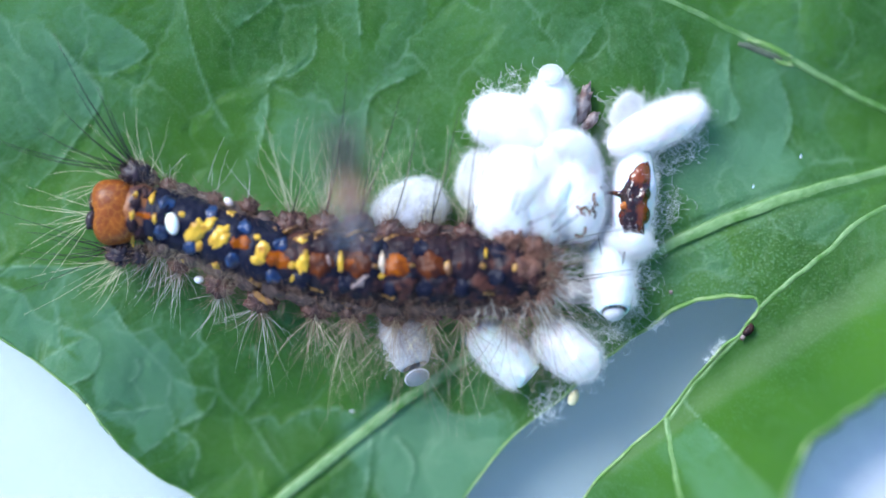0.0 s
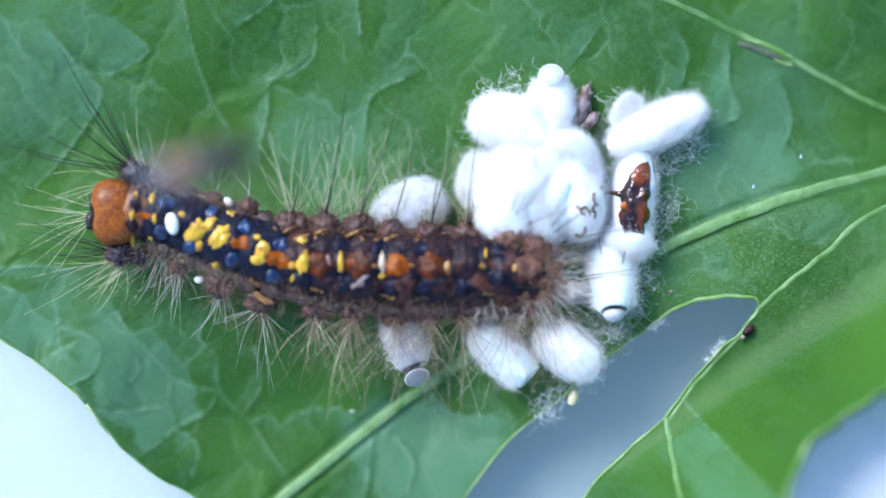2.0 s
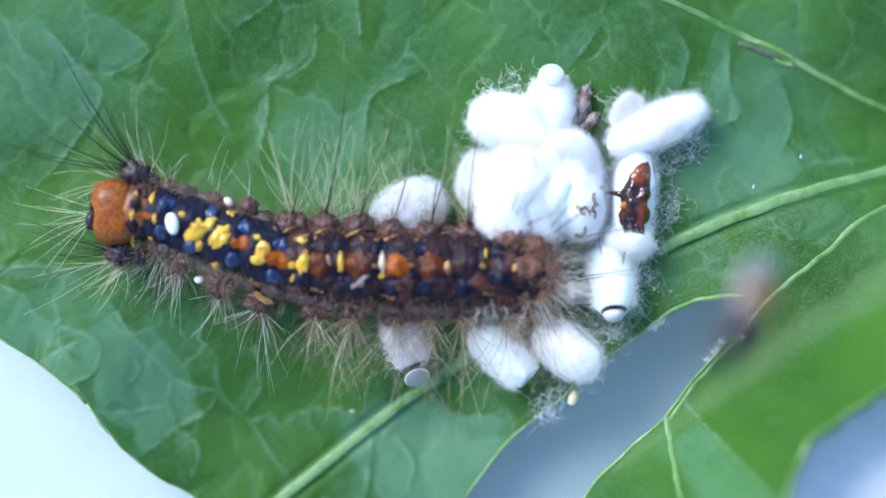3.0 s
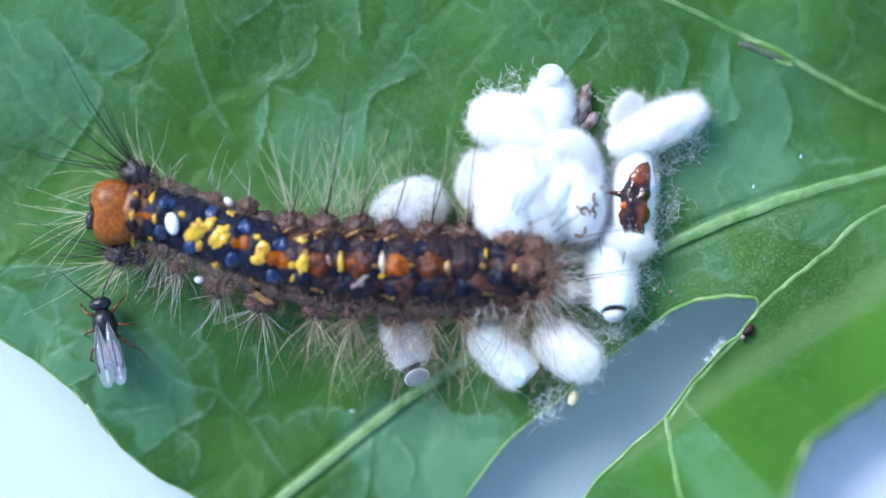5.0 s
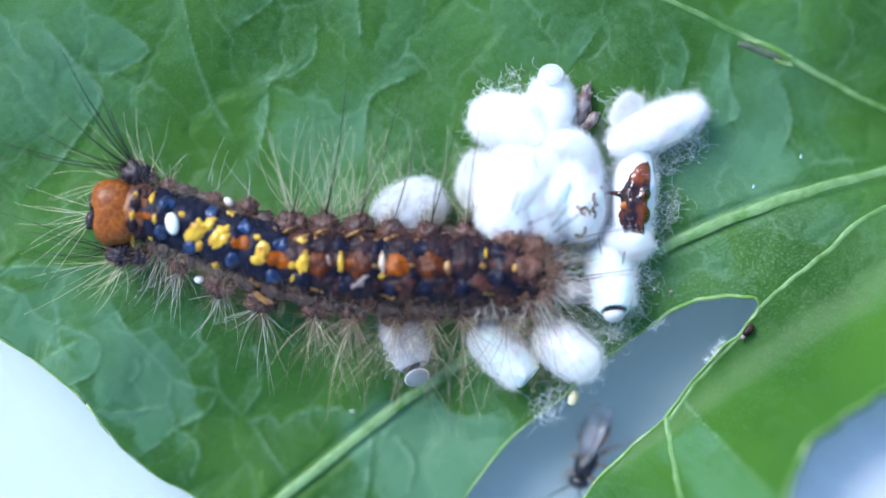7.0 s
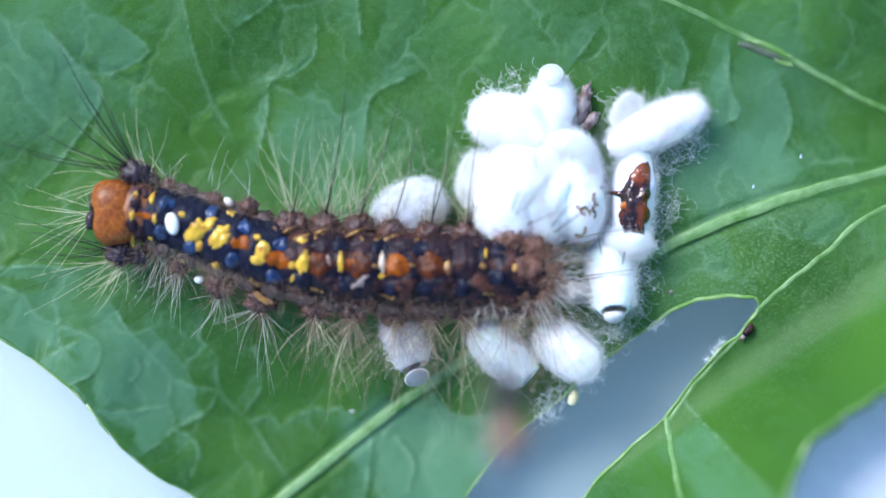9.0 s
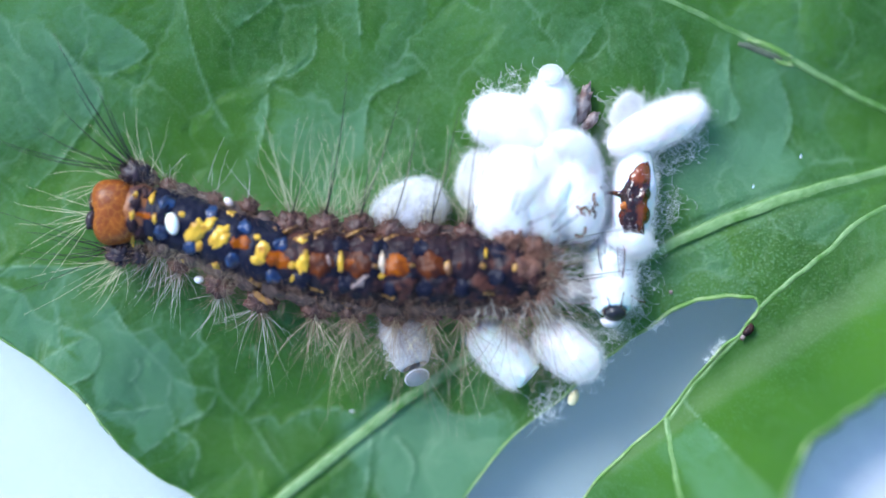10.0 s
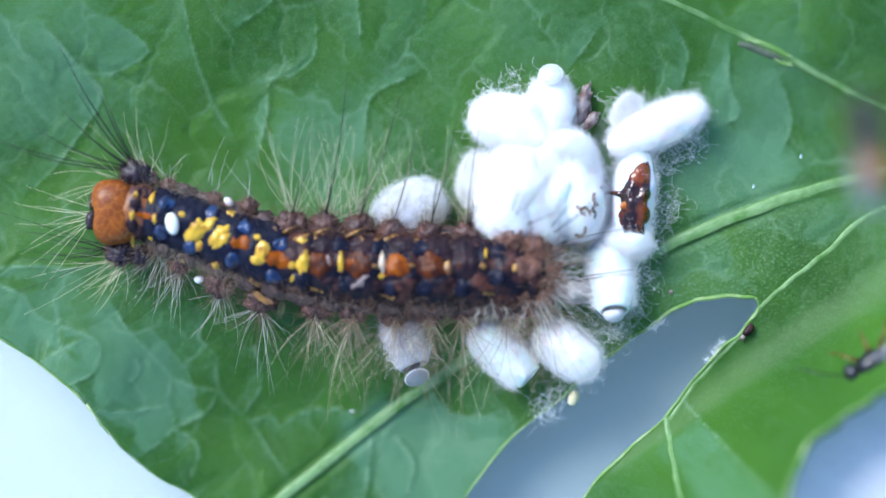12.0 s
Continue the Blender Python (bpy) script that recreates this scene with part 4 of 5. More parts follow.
# yellow patches on the front segments
patch("yellow_patch", -9.34, 0.71, 0.335, 0.670, YELLOW, -18, 0.12, 1.0)
patch("yellow_patch", -8.96, 0.92, 0.223, 0.402, YELLOW, -20, 0.12, 6.0)
patch("yellow_patch", -8.46, 0.45, 0.312, 0.558, YELLOW, -22, 0.12, 2.0)
patch("yellow_patch", -6.83, -0.02, 0.246, 0.446, YELLOW, -15, 0.12, 3.0)
patch("yellow_patch", -6.98, -0.41, 0.312, 0.201, YELLOW, 10, 0.12, 3.5)
patch("yellow_patch", -5.27, -0.54, 0.223, 0.491, YELLOW, -5, 0.12, 4.0)
patch("yellow_patch", -3.86, -0.51, 0.112, 0.446, YELLOW, 5, 0.10, 5.0)
patch("yellow_patch", -8.66, -0.73, 0.290, 0.156, YELLOW, -30, 0.10, 7.0)
patch("yellow_patch", -9.88, -0.43, 0.179, 0.112, YELLOW, 0, 0.08, 8.0)
patch("yellow_patch", -11.06, 1.91, 0.112, 0.201, YELLOW, 0, 0.08, 8.5)
patch("yellow_patch", -9.90, 1.31, 0.134, 0.112, YELLOW, 0, 0.08, 9.0)
patch("yellow_patch", -5.70, -0.62, 0.156, 0.134, YELLOW, 0, 0.08, 9.5)
patch("yellow_patch", -5.70, -1.14, 0.112, 0.156, YELLOW, 0, 0.08, 10.5)
patch("yellow_patch", -7.03, 0.45, 0.134, 0.112, YELLOW, 0, 0.08, 10.0)
patch("yellow_patch", -7.97, 1.31, 0.312, 0.089, YELLOW, -5, 0.08, 11.0)
patch("yellow_patch", -5.31, 0.36, 0.223, 0.112, YELLOW, 10, 0.08, 12.0)
patch("yellow_patch", 2.72, -0.71, 0.112, 0.179, OCHRE, 0, 0.10, 13.0)
patch("yellow_patch", -9.26, 0.11, 0.134, 0.201, YELLOW, 0, 0.08, 14.0)
for i, (sx, sy) in enumerate(((-11.63, 1.69), (-11.83, 0.92), (-11.44, 2.12), (-11.57, 0.56))):
    patch("dark_spot", sx, sy, 0.223, 0.268, DUSK, 0, 0.16, i + 12.5, 0.3)
for i, (sx, sy) in enumerate(((-11.66, 2.08), (-11.08, 1.99), (-11.81, 1.26), (-10.93, 1.14), (-11.96, 0.36), (-11.18, 0.45))):
    patch("yellow_patch", sx, sy, 0.089, 0.179, YELLOW, 10 * i - 20, 0.10, i + 20.5, 0.4)
# orange and rust patches along the back
patch("orange_patch", -7.69, 0.24, 0.402, 0.290, ORANGE, -10, 0.11, 1.0)
patch("orange_patch", -6.23, -0.41, 0.491, 0.335, ORANGE, -8, 0.11, 2.0)
patch("rust_patch", -4.67, -0.58, 0.491, 0.580, RUST, 0, 0.11, 3.0)
patch("rust_patch", -3.21, -0.56, 0.536, 0.491, RUST, 0, 0.11, 4.0)
patch("orange_patch", -3.47, -0.58, 0.246, 0.335, ORANGE, 0, 0.10, 4.4)
patch("orange_patch", -1.76, -0.64, 0.513, 0.469, ORANGE, 0, 0.10, 5.0)
patch("yellow_patch", -2.57, -0.64, 0.134, 0.089, OCHRE, 0, 0.09, 6.0)
patch("yellow_patch", -1.20, -0.64, 0.134, 0.089, OCHRE, 0, 0.09, 6.5)
patch("rust_patch", -0.49, -0.60, 0.513, 0.558, RUST, 0, 0.11, 7.0)
patch("orange_patch", 0.19, -0.71, 0.156, 0.312, OCHRE, 0, 0.11, 8.0)
patch("dusky_patch", 0.86, -0.60, 0.536, 0.625, DUSK, 0, 0.12, 9.0)
patch("rust_patch", 0.69, -0.62, 0.223, 0.402, RUST, 0, 0.10, 9.2)
patch("yellow_patch", 1.63, -0.15, 0.067, 0.201, YELLOW, 5, 0.09, 9.5)
patch("yellow_patch", 1.50, -0.64, 0.134, 0.112, OCHRE, 0, 0.09, 9.7)
patch("rust_patch", 3.26, -0.62, 0.536, 0.491, WART_TAIL, 0, 0.11, 10.0)
patch("orange_patch", -11.33, 1.26, 0.402, 0.112, ORANGE, 0, 0.08, 11.0)
patch("pale_bar", -2.29, -0.49, 0.112, 0.446, PALE, 4, 0.18, 4.0)
patch("yellow_patch", -2.31, -1.03, 0.112, 0.112, YELLOW, 0, 0.12, 4.2)
patch("pale_bar", -4.31, -0.47, 0.089, 0.268, HUSK, 20, 0.13, 4.5)
# smooth dusky mounds in two rows
for i, (sx, sy) in enumerate(((-4.50, 0.19), (-3.11, 0.19), (-1.48, 0.15), (-0.17, 0.11), (0.90, 0.15), (-4.50, -1.31), (-2.77, -1.44), (-1.37, -1.39), (0.02, -1.44), (1.42, -1.35))):
    patch("dusky_mound", sx, sy, 0.558, 0.379, DUSK if i < 5 else BROWN, 0, 0.10, i + 5.5, 0.3)
# blue spots in pairs
for i, (sx, sy) in enumerate(((-10.52, 1.74), (-8.83, 1.39), (-7.56, 0.84), (-6.15, 0.19), (-10.71, 0.62), (-9.62, 0.06), (-8.01, -0.43), (-6.43, -1.07))):
    patch("blue_spot", sx, sy, 0.290, 0.268, BLUE, 0, 0.24, i + 0.5, 0.15)
for i, (sx, sy) in enumerate(((-3.90, 0.15), (-2.40, 0.11), (-3.73, -1.35), (-0.84, 0.02), (2.06, 0.02), (2.06, -1.09), (-2.01, -1.52), (-0.69, -1.52), (0.66, -1.52), (-5.33, -1.18))):
    patch("dark_spot", sx, sy, 0.335, 0.335, BLACK, 0, 0.18, i + 2.5, 0.2)


def hair_line(geo, root, tip, r, sag=0.0, bow=0.0):
    a, b = Vector(root), Vector(tip)
    d = b - a
    side = Vector((-d.y, d.x, 0))
    pts = []
    for k in range(7):
        t = k / 6
        q = a + d * t + side * (bow * math.sin(math.pi * t)) - Vector((0, 0, sag * t * t))
        pts.append(q)
    geo.tube(pts, [r * (1 - 0.75 * (k / 6) ** 1.5) for k in range(7)], 3)


def tuft(root, angle, spread, length, n, used, seed, rise=(-0.1, 0.5), r=0.013, label="", jitter=0.12):
    """A fan of hairs from one wart: angle is the way it points, seen from above."""
    rnd = random.Random(seed)
    geo = Geo()
    for _ in range(n):
        a = radians(angle + rnd.gauss(0, 1) * spread)
        e = rnd.uniform(*rise)
        far = length * rnd.uniform(0.35, 1.2)
        p = Vector(root) + Vector((rnd.gauss(0, jitter), rnd.gauss(0, jitter), rnd.gauss(0, 0.06)))
        q = p + Vector((math.cos(a) * math.cos(e), math.sin(a) * math.cos(e), math.sin(e))) * far
        q.z = max(q.z, 0.5)
        hair_line(geo, p, q, r * rnd.uniform(0.8, 1.2), rnd.uniform(0, 0.12), rnd.uniform(-0.09, 0.09))
    part("hair_tuft", geo, used, cat, label)


def wart(at, r, used=None, seed=1.0):
    """A knobbly wart set with short spines."""
    used = used or WART
    rnd = random.Random(seed)
    c = Vector(at)
    geo = Geo().blob(frame_of(at, 0, 0, seed * 40), (r, r * 0.9, r * 0.95), 22, 16, 0.7 if used is WART_TAIL else 0.5, 3.4 if used is WART_TAIL else 3.0, seed)
    for _ in range(8):
        d = Vector((rnd.gauss(0, 1), rnd.gauss(0, 1), abs(rnd.gauss(0, 1)))).normalized()
        geo.blob(frame_of(tuple(c + d * (r * 0.86)), rnd.uniform(0, 180)), (r * 0.16, r * 0.14, r * 0.14), 8, 6, 0.3, 2.0, rnd.random() * 9)
    ob = part("wart", geo, used, cat)
    spines = Geo()
    for _ in range(260 if used is WART_TAIL else 140):
        d = Vector((rnd.gauss(0, 1), rnd.gauss(0, 1), abs(rnd.gauss(0, 0.9)))).normalized()
        hair_line(spines, c + d * (r * 0.8), c + d * (r * rnd.uniform(1.2, 1.8)) + Vector((0, 0, rnd.uniform(-0.1, 0.1))), 0.0085, 0.0, rnd.uniform(-0.1, 0.1))
    part("spine_fuzz", spines, HAIR_RUSSET if used is WART_TAIL else HAIR_BROWN, ob, kind="stuff")


for k, (sx, sy, sl) in enumerate(((*(-5.13, 0.45), 22), (*(-4.49, 0.71), 18), (*(-3.57, 0.67), 16), (*(-2.02, 0.49), 20), (*(-2.41, 0.32), 14), (*(-0.90, 0.28), 14), (*(-6.21, 0.73), 12), (*(-4.81, -1.53), 14),
                                  (*(-3.63, -2.13), 12), (*(-2.02, -1.78), 12), (*(1.74, -1.65), 10), (*(-6.92, -1.91), 22), (*(-7.22, -1.27), 14), (*(-3.09, 0.37), 10))):
    patch("ochre_streak", sx, sy, sl * 0.018, 0.10, OCHRE, 18 - 3 * k, 0.09, k + 0.7, 0.5)
# upper flank: one wart a segment, with pale fans and long dark bristles
UPPER = [(-10.58, 2.53, 1.50), (-8.80, 1.98, 1.50), (-7.49, 1.76, 1.50), (-5.80, 1.07, 1.60), (-4.56, 1.02, 1.60), (-3.26, 0.98, 1.60), (-1.96, 0.76, 1.60), (-0.52, 0.63, 1.60), (0.91, 0.63, 1.60),
         (2.56, 0.58, 2.20), (3.49, 0.24, 2.10)]
LOWER = [(-11.14, 0.07, 1.20), (-10.21, -0.64, 1.10), (-8.64, -1.40, 1.10), (-7.06, -2.06, 1.10), (-4.91, -2.35, 1.10), (-3.49, -2.43, 1.10), (-1.84, -2.56, 1.10), (-0.53, -2.52, 1.10), (0.83, -2.43, 1.10),
         (2.54, -2.35, 1.10), (3.75, -1.95, 1.10)]
for k, p in enumerate(UPPER):
    wart((p[0], p[1] - 0.12, p[2]), 0.34 if k < 3 else (0.56 if k < 9 else 0.52), WART if k < 9 else WART_TAIL, k + 0.3)
    if 2 < k < 9:
        part("ochre_streak", Geo().blob(frame_of((p[0] - 0.12, p[1] - 0.36, p[2] + 0.47), 24), (0.38, 0.075, 0.10), 20, 12, 0.8, 3.5, k + 0.9), OCHRE, cat)
    pale = HAIR_PALE if k > 2 else HAIR_WHITE
    tuft((p[0], p[1] + 0.2, p[2] + 0.1), 90 - k, 25, 3.5 if k > 2 else 1.8, 26 if k > 2 else 4, pale, 40 + k, (0.05, 0.5), 0.0085, jitter=0.2)
    if k > 3:
        tuft((p[0], p[1] + 0.2, p[2] + 0.1), 86, 40, 1.4, 14, HAIR_BROWN, 60 + k, (0.1, 0.9), 0.009)
for k, p in enumerate(LOWER):
    wart((p[0], p[1] + 0.1, p[2]), 0.42 if k < 2 else 0.56, WART, k + 5.3)
    lean = -118 if k < 2 else (-98 if k < 8 else -75)
    reach = 2.1 if k < 3 else (3.2 if k < 5 else 3.9)
    low = (-0.2, 0.25) if k < 5 else (0.0, 0.45)
    tuft((p[0], p[1] - 0.25, p[2] + (0.0 if k < 5 else 0.5)), lean, 30, reach, (18 if k < 4 else 28), HAIR_WHITE if k < 4 else HAIR_TAN, 80 + k, low, 0.0062 if k < 4 else 0.0075)
    if k > 3:
        tuft((p[0], p[1] - 0.25, p[2] + 0.3), lean, 30, reach, 8, HAIR_PALE, 120 + k, low, 0.0075)
    tuft((p[0], p[1] - 0.2, p[2] + (0.0 if k < 5 else 0.4)), lean, 38, reach * 0.7, 26, HAIR_BROWN, 100 + k, low, 0.0075)
# flanks between the warts
for k in range(14):
    t = k / 13
    x = SEG_X[2] + (SEG_X[12] - SEG_X[2]) * t
    c, way, w = spine_at(x)
    side = Vector((-way.y, way.x, 0))
    for s, seed in ((1, 0.2), (-1, 3.2)):
        p = Vector((x, c.y, c.z)) + side * (w * 0.86 * s)
        part("flank_fold", Geo().blob(frame_of((p.x, p.y, 1.42 if s < 0 else 1.25), math.degrees(math.atan2(way.y, way.x))), (0.70, 0.46, 0.5), 24, 16, 0.4, 3.0, k + seed), FLANK, cat)
# short down on the flanks
for k in range(12):
    x = SEG_X[3] + (SEG_X[13] - SEG_X[3]) * (k + 0.5) / 12
    c, way, w = spine_at(x)
    tuft((x, c.y - w * 0.80, c.z + 0.75), -95, 55, 0.9, 80, HAIR_BROWN, 200 + k, (-0.1, 0.9), 0.0038, jitter=0.45)
    tuft((x, c.y + w * 0.85, c.z + 0.65), 92, 55, 0.8, 50, HAIR_RUSSET, 220 + k, (0.0, 0.9), 0.0038, jitter=0.4)
for k in range(5):
    x = SEG_X[1] + (SEG_X[4] - SEG_X[1]) * (k + 0.5) / 5
    c, way, w = spine_at(x)
    tuft((x, c.y - w * 0.90, c.z + 0.45), -105, 50, 0.8, 60, HAIR_TAN, 240 + k, (-0.1, 0.8), 0.0042, jitter=0.35)
    tuft((x, c.y + w * 0.95, c.z + 0.45), 95, 50, 0.6, 60, HAIR_TAN, 260 + k, (0.0, 0.9), 0.0042, jitter=0.3)
# hairs down the back
for k in range(6, 13):
    x = 0.5 * (SEG_X[k - 1] + SEG_X[k])
    c, way, w = spine_at(x)
    tuft((x, c.y - 0.75, c.z + 0.9), -100, 60, 1.3, 9, HAIR_BROWN, 140 + k, (0.2, 1.0), 0.008, jitter=0.3)
    tuft((x, c.y + 0.75, c.z + 0.9), 85, 60, 1.2, 6, HAIR_BROWN, 160 + k, (0.3, 1.0), 0.008, jitter=0.3)

# black warts beside the head, with long dark bristles
wart((-11.82, 2.89, 1.60), 0.56, WART_DARK, 2.2)
wart((-11.37, 2.68, 1.50), 0.40, WART_DARK, 3.7)
wart((-12.45, -0.15, 1.30), 0.52, WART_DARK, 4.4)
wart((-11.77, -0.24, 1.20), 0.42, WART_DARK, 5.4)


def bristles(rows, used, r, label=""):
    for root, tip, bow in rows:
        geo = Geo()
        hair_line(geo, root, tip, r, 0.0, bow)
        part("bristle", geo, used, cat, label)


bristles([((-11.85, 3.22, 1.90), (-13.12, 6.13, 2.40), 0.02), ((-11.85, 3.22, 1.90), (-14.77, 8.17, 2.40), 0.03), ((-11.94, 3.20, 1.90), (-14.02, 6.24, 2.40), 0.03),
          ((-12.02, 3.18, 1.90), (-14.45, 5.28, 2.40), 0.04), ((-12.15, 3.14, 1.90), (-15.53, 4.63, 2.40), 0.05), ((-12.26, 3.08, 1.80), (-17.03, 4.14, 2.40), 0.03),
          ((-12.30, 3.01, 1.80), (-16.38, 3.84, 2.40), 0.04), ((-11.76, 3.24, 1.90), (-12.74, 5.60, 2.40), 0.03), ((-12.07, 3.14, 1.90), (-13.62, 4.42, 2.30), 0.02)],
         HAIR_DARK, 0.036, "long dark bristle")
bristles([((-5.82, 1.23, 1.90), (-5.13, 3.03, 2.30), 0.02), ((-4.54, 1.19, 1.90), (-4.20, 3.99, 2.40), -0.03), ((-4.50, 1.19, 1.90), (-3.65, 6.67, 2.40), -0.02),
          ((-3.22, 1.19, 1.90), (-1.63, 5.81, 2.40), -0.02), ((-3.11, 1.15, 1.90), (-2.66, 3.67, 2.40), 0.02), ((-1.92, 0.97, 1.90), (-0.90, 5.06, 2.40), -0.02),
          ((-0.52, 0.84, 1.90), (0.60, 5.38, 2.40), -0.02), ((0.91, 0.84, 1.90), (1.42, 4.85, 2.40), 0.02), ((0.99, 0.84, 1.90), (1.89, 3.99, 2.40), 0.02),
          ((2.90, 0.80, 1.90), (4.32, 2.49, 2.30), 0.0), ((2.85, 0.80, 1.90), (3.95, 2.21, 2.30), 0.0), ((3.93, 0.07, 1.70), (6.90, 0.77, 2.30), 0.02),
          ((4.36, -1.28, 1.70), (7.22, -0.79, 2.30), 0.02), ((4.47, -1.39, 1.70), (7.11, -0.97, 2.30), 0.03), ((3.93, 0.02, 1.70), (5.94, 0.34, 2.20), 0.0), ((2.51, 0.80, 1.90), (3.29, 2.31, 5.20), 0.02), ((2.42, 0.80, 1.90), (2.87, 2.95, 5.40), -0.02), ((2.64, 0.80, 1.90), (4.10, 2.88, 5.20), 0.03), ((2.68, 0.71, 1.90), (4.50, 1.42, 4.60), 0.02),
          ((3.77, 0.37, 1.80), (5.41, 2.44, 5.00), 0.02), ((3.81, 0.32, 1.80), (5.74, 1.84, 4.60), 0.0), ((4.08, -0.11, 1.70), (6.22, 0.60, 4.00), -0.02), ((0.95, 0.89, 1.90), (1.20, 3.17, 4.40), -0.02),
          ((1.04, 0.89, 1.90), (2.04, 3.45, 5.20), 0.02), ((-0.43, 0.89, 1.90), (-0.09, 3.23, 2.60), 0.02), ((4.38, -0.80, 1.70), (5.99, -0.29, 3.80), 0.01)],
         HAIR_DARK, 0.034, "long dark bristle")
tuft((-13.00, 0.02, 1.20), 176, 9, 4.0, 10, HAIR_DARK, 11, (-0.05, 0.2), 0.023)
tuft((-12.80, -0.42, 1.10), 192, 12, 3.4, 8, HAIR_PALE, 12, (-0.1, 0.1), 0.008)
tuft((-13.44, 1.34, 1.00), 176, 42, 3.3, 16, HAIR_PALE, 13, (-0.2, 0.3), 0.009)
tuft((-12.41, 2.67, 1.70), 166, 34, 2.6, 10, HAIR_PALE, 14, (0.0, 0.4), 0.010)
tuft((-12.47, -0.64, 1.10), -135, 24, 2.0, 14, HAIR_PALE, 15, (-0.2, 0.1), 0.008)
tuft((-11.33, 2.80, 1.70), 104, 16, 2.8, 8, HAIR_PALE, 16, (0.1, 0.5), 0.011)
tuft((-10.52, 2.67, 1.60), 100, 30, 1.6, 5, HAIR_PALE, 17, (0.1, 0.5), 0.009)
tuft((-10.59, -0.20, 1.20), -112, 24, 2.0, 14, HAIR_WHITE, 18, (-0.2, 0.2), 0.008)
# the tail
for k, (at, size) in enumerate((((3.55, -0.15, 1.90), 0.5), ((3.91, -0.80, 1.90), 0.5), ((3.70, -1.45, 1.80), 0.5), ((3.25, -0.62, 2.20), 0.45), ((4.27, -1.28, 1.50), 0.4), ((4.16, -0.30, 1.50), 0.4))):
    wart(at, size, WART_TAIL, k + 31.3)
tuft((3.58, -0.84, 2.20), 0, 60, 1.7, 44, HAIR_TAN, 25, (0.0, 0.8), 0.009, jitter=0.4)
tuft((4.14, -0.85, 1.90), -5, 40, 2.2, 60, HAIR_WHITE, 26, (0.0, 0.5), 0.009, jitter=0.4)
tuft((3.39, -1.93, 1.60), -55, 35, 2.2, 34, HAIR_TAN, 27, (-0.1, 0.4), 0.014, jitter=0.3)
tuft((4.38, -0.63, 1.50), 12, 30, 1.8, 24, HAIR_TAN, 21, (-0.1, 0.4), 0.010)
tuft((4.51, -1.73, 1.20), -14, 22, 1.7, 24, HAIR_WHITE, 22, (-0.2, 0.2), 0.012)
tuft((3.86, -2.28, 1.10), -38, 22, 2.5, 22, HAIR_PALE, 23, (-0.2, 0.2), 0.012)
tuft((3.37, -1.60, 2.00), -62, 28, 2.6, 34, HAIR_WHITE, 28, (0.0, 0.35), 0.008, jitter=0.4)
tuft((3.91, -1.28, 1.90), -25, 28, 2.0, 34, HAIR_WHITE, 29, (0.0, 0.35), 0.008, jitter=0.4)
tuft((1.86, -1.81, 2.00), -85, 25, 2.2, 26, HAIR_WHITE, 30, (0.0, 0.35), 0.008, jitter=0.4)
tuft((2.81, 0.02, 2.40), 75, 50, 0.9, 60, HAIR_RUSSET, 31, (0.1, 0.8), 0.014, jitter=0.45)
tuft((3.57, -0.62, 2.30), 20, 60, 0.9, 70, HAIR_RUSSET, 32, (0.1, 0.8), 0.014, jitter=0.5)
tuft((3.25, -1.38, 2.20), -60, 50, 0.9, 60, HAIR_RUSSET, 33, (0.1, 0.8), 0.014, jitter=0.45)
tuft((4.04, 0.02, 1.60), 45, 30, 1.5, 16, HAIR_BROWN, 24, (0.0, 0.5), 0.018)
part("proleg", Geo().blob(frame_of((5.05, -1.60, 1.45), -10), (0.80, 0.50, 0.55), 20, 12, 0.4, 2.5, 3.0), PELLICLE, cat, "withered translucent hind leg")
part("proleg", Geo().blob(frame_of((4.51, -1.01, 1.20), 10), (0.357, 0.201, 0.4), 16, 10, 0.4, 2.5, 4.0), WART_DARK, cat, "withered hind leg")


# eggs and flecks on the caterpillar
def egg(at, a, b, angle, label):
    x, y, z = at
    ob = thing("egg", (x, y, z), label, "egg")
    part("egg_shell", Geo().blob(frame_of((x, y, z + b * 0.6), angle), (a, b, b), 18, 12), EGG, ob)


p_egg, _, _ = on_body(-10.25, 0.96)
egg(tuple(p_egg), 0.424, 0.246, 100, "smooth white egg stuck on the caterpillar's back")
p_egg, _, _ = on_body(-8.24, 1.81)
egg((p_egg.x, p_egg.y, p_egg.z), 0.201, 0.156, 130, "small white egg on the caterpillar's flank")
egg((-9.48, -1.19, 0.90), 0.201, 0.156, 0, "small round white egg among the hairs")
patch("pale_fleck", -3.22, -1.31, 0.357, 0.201, HUSK, 40, 0.12, 3.0, 0.5)


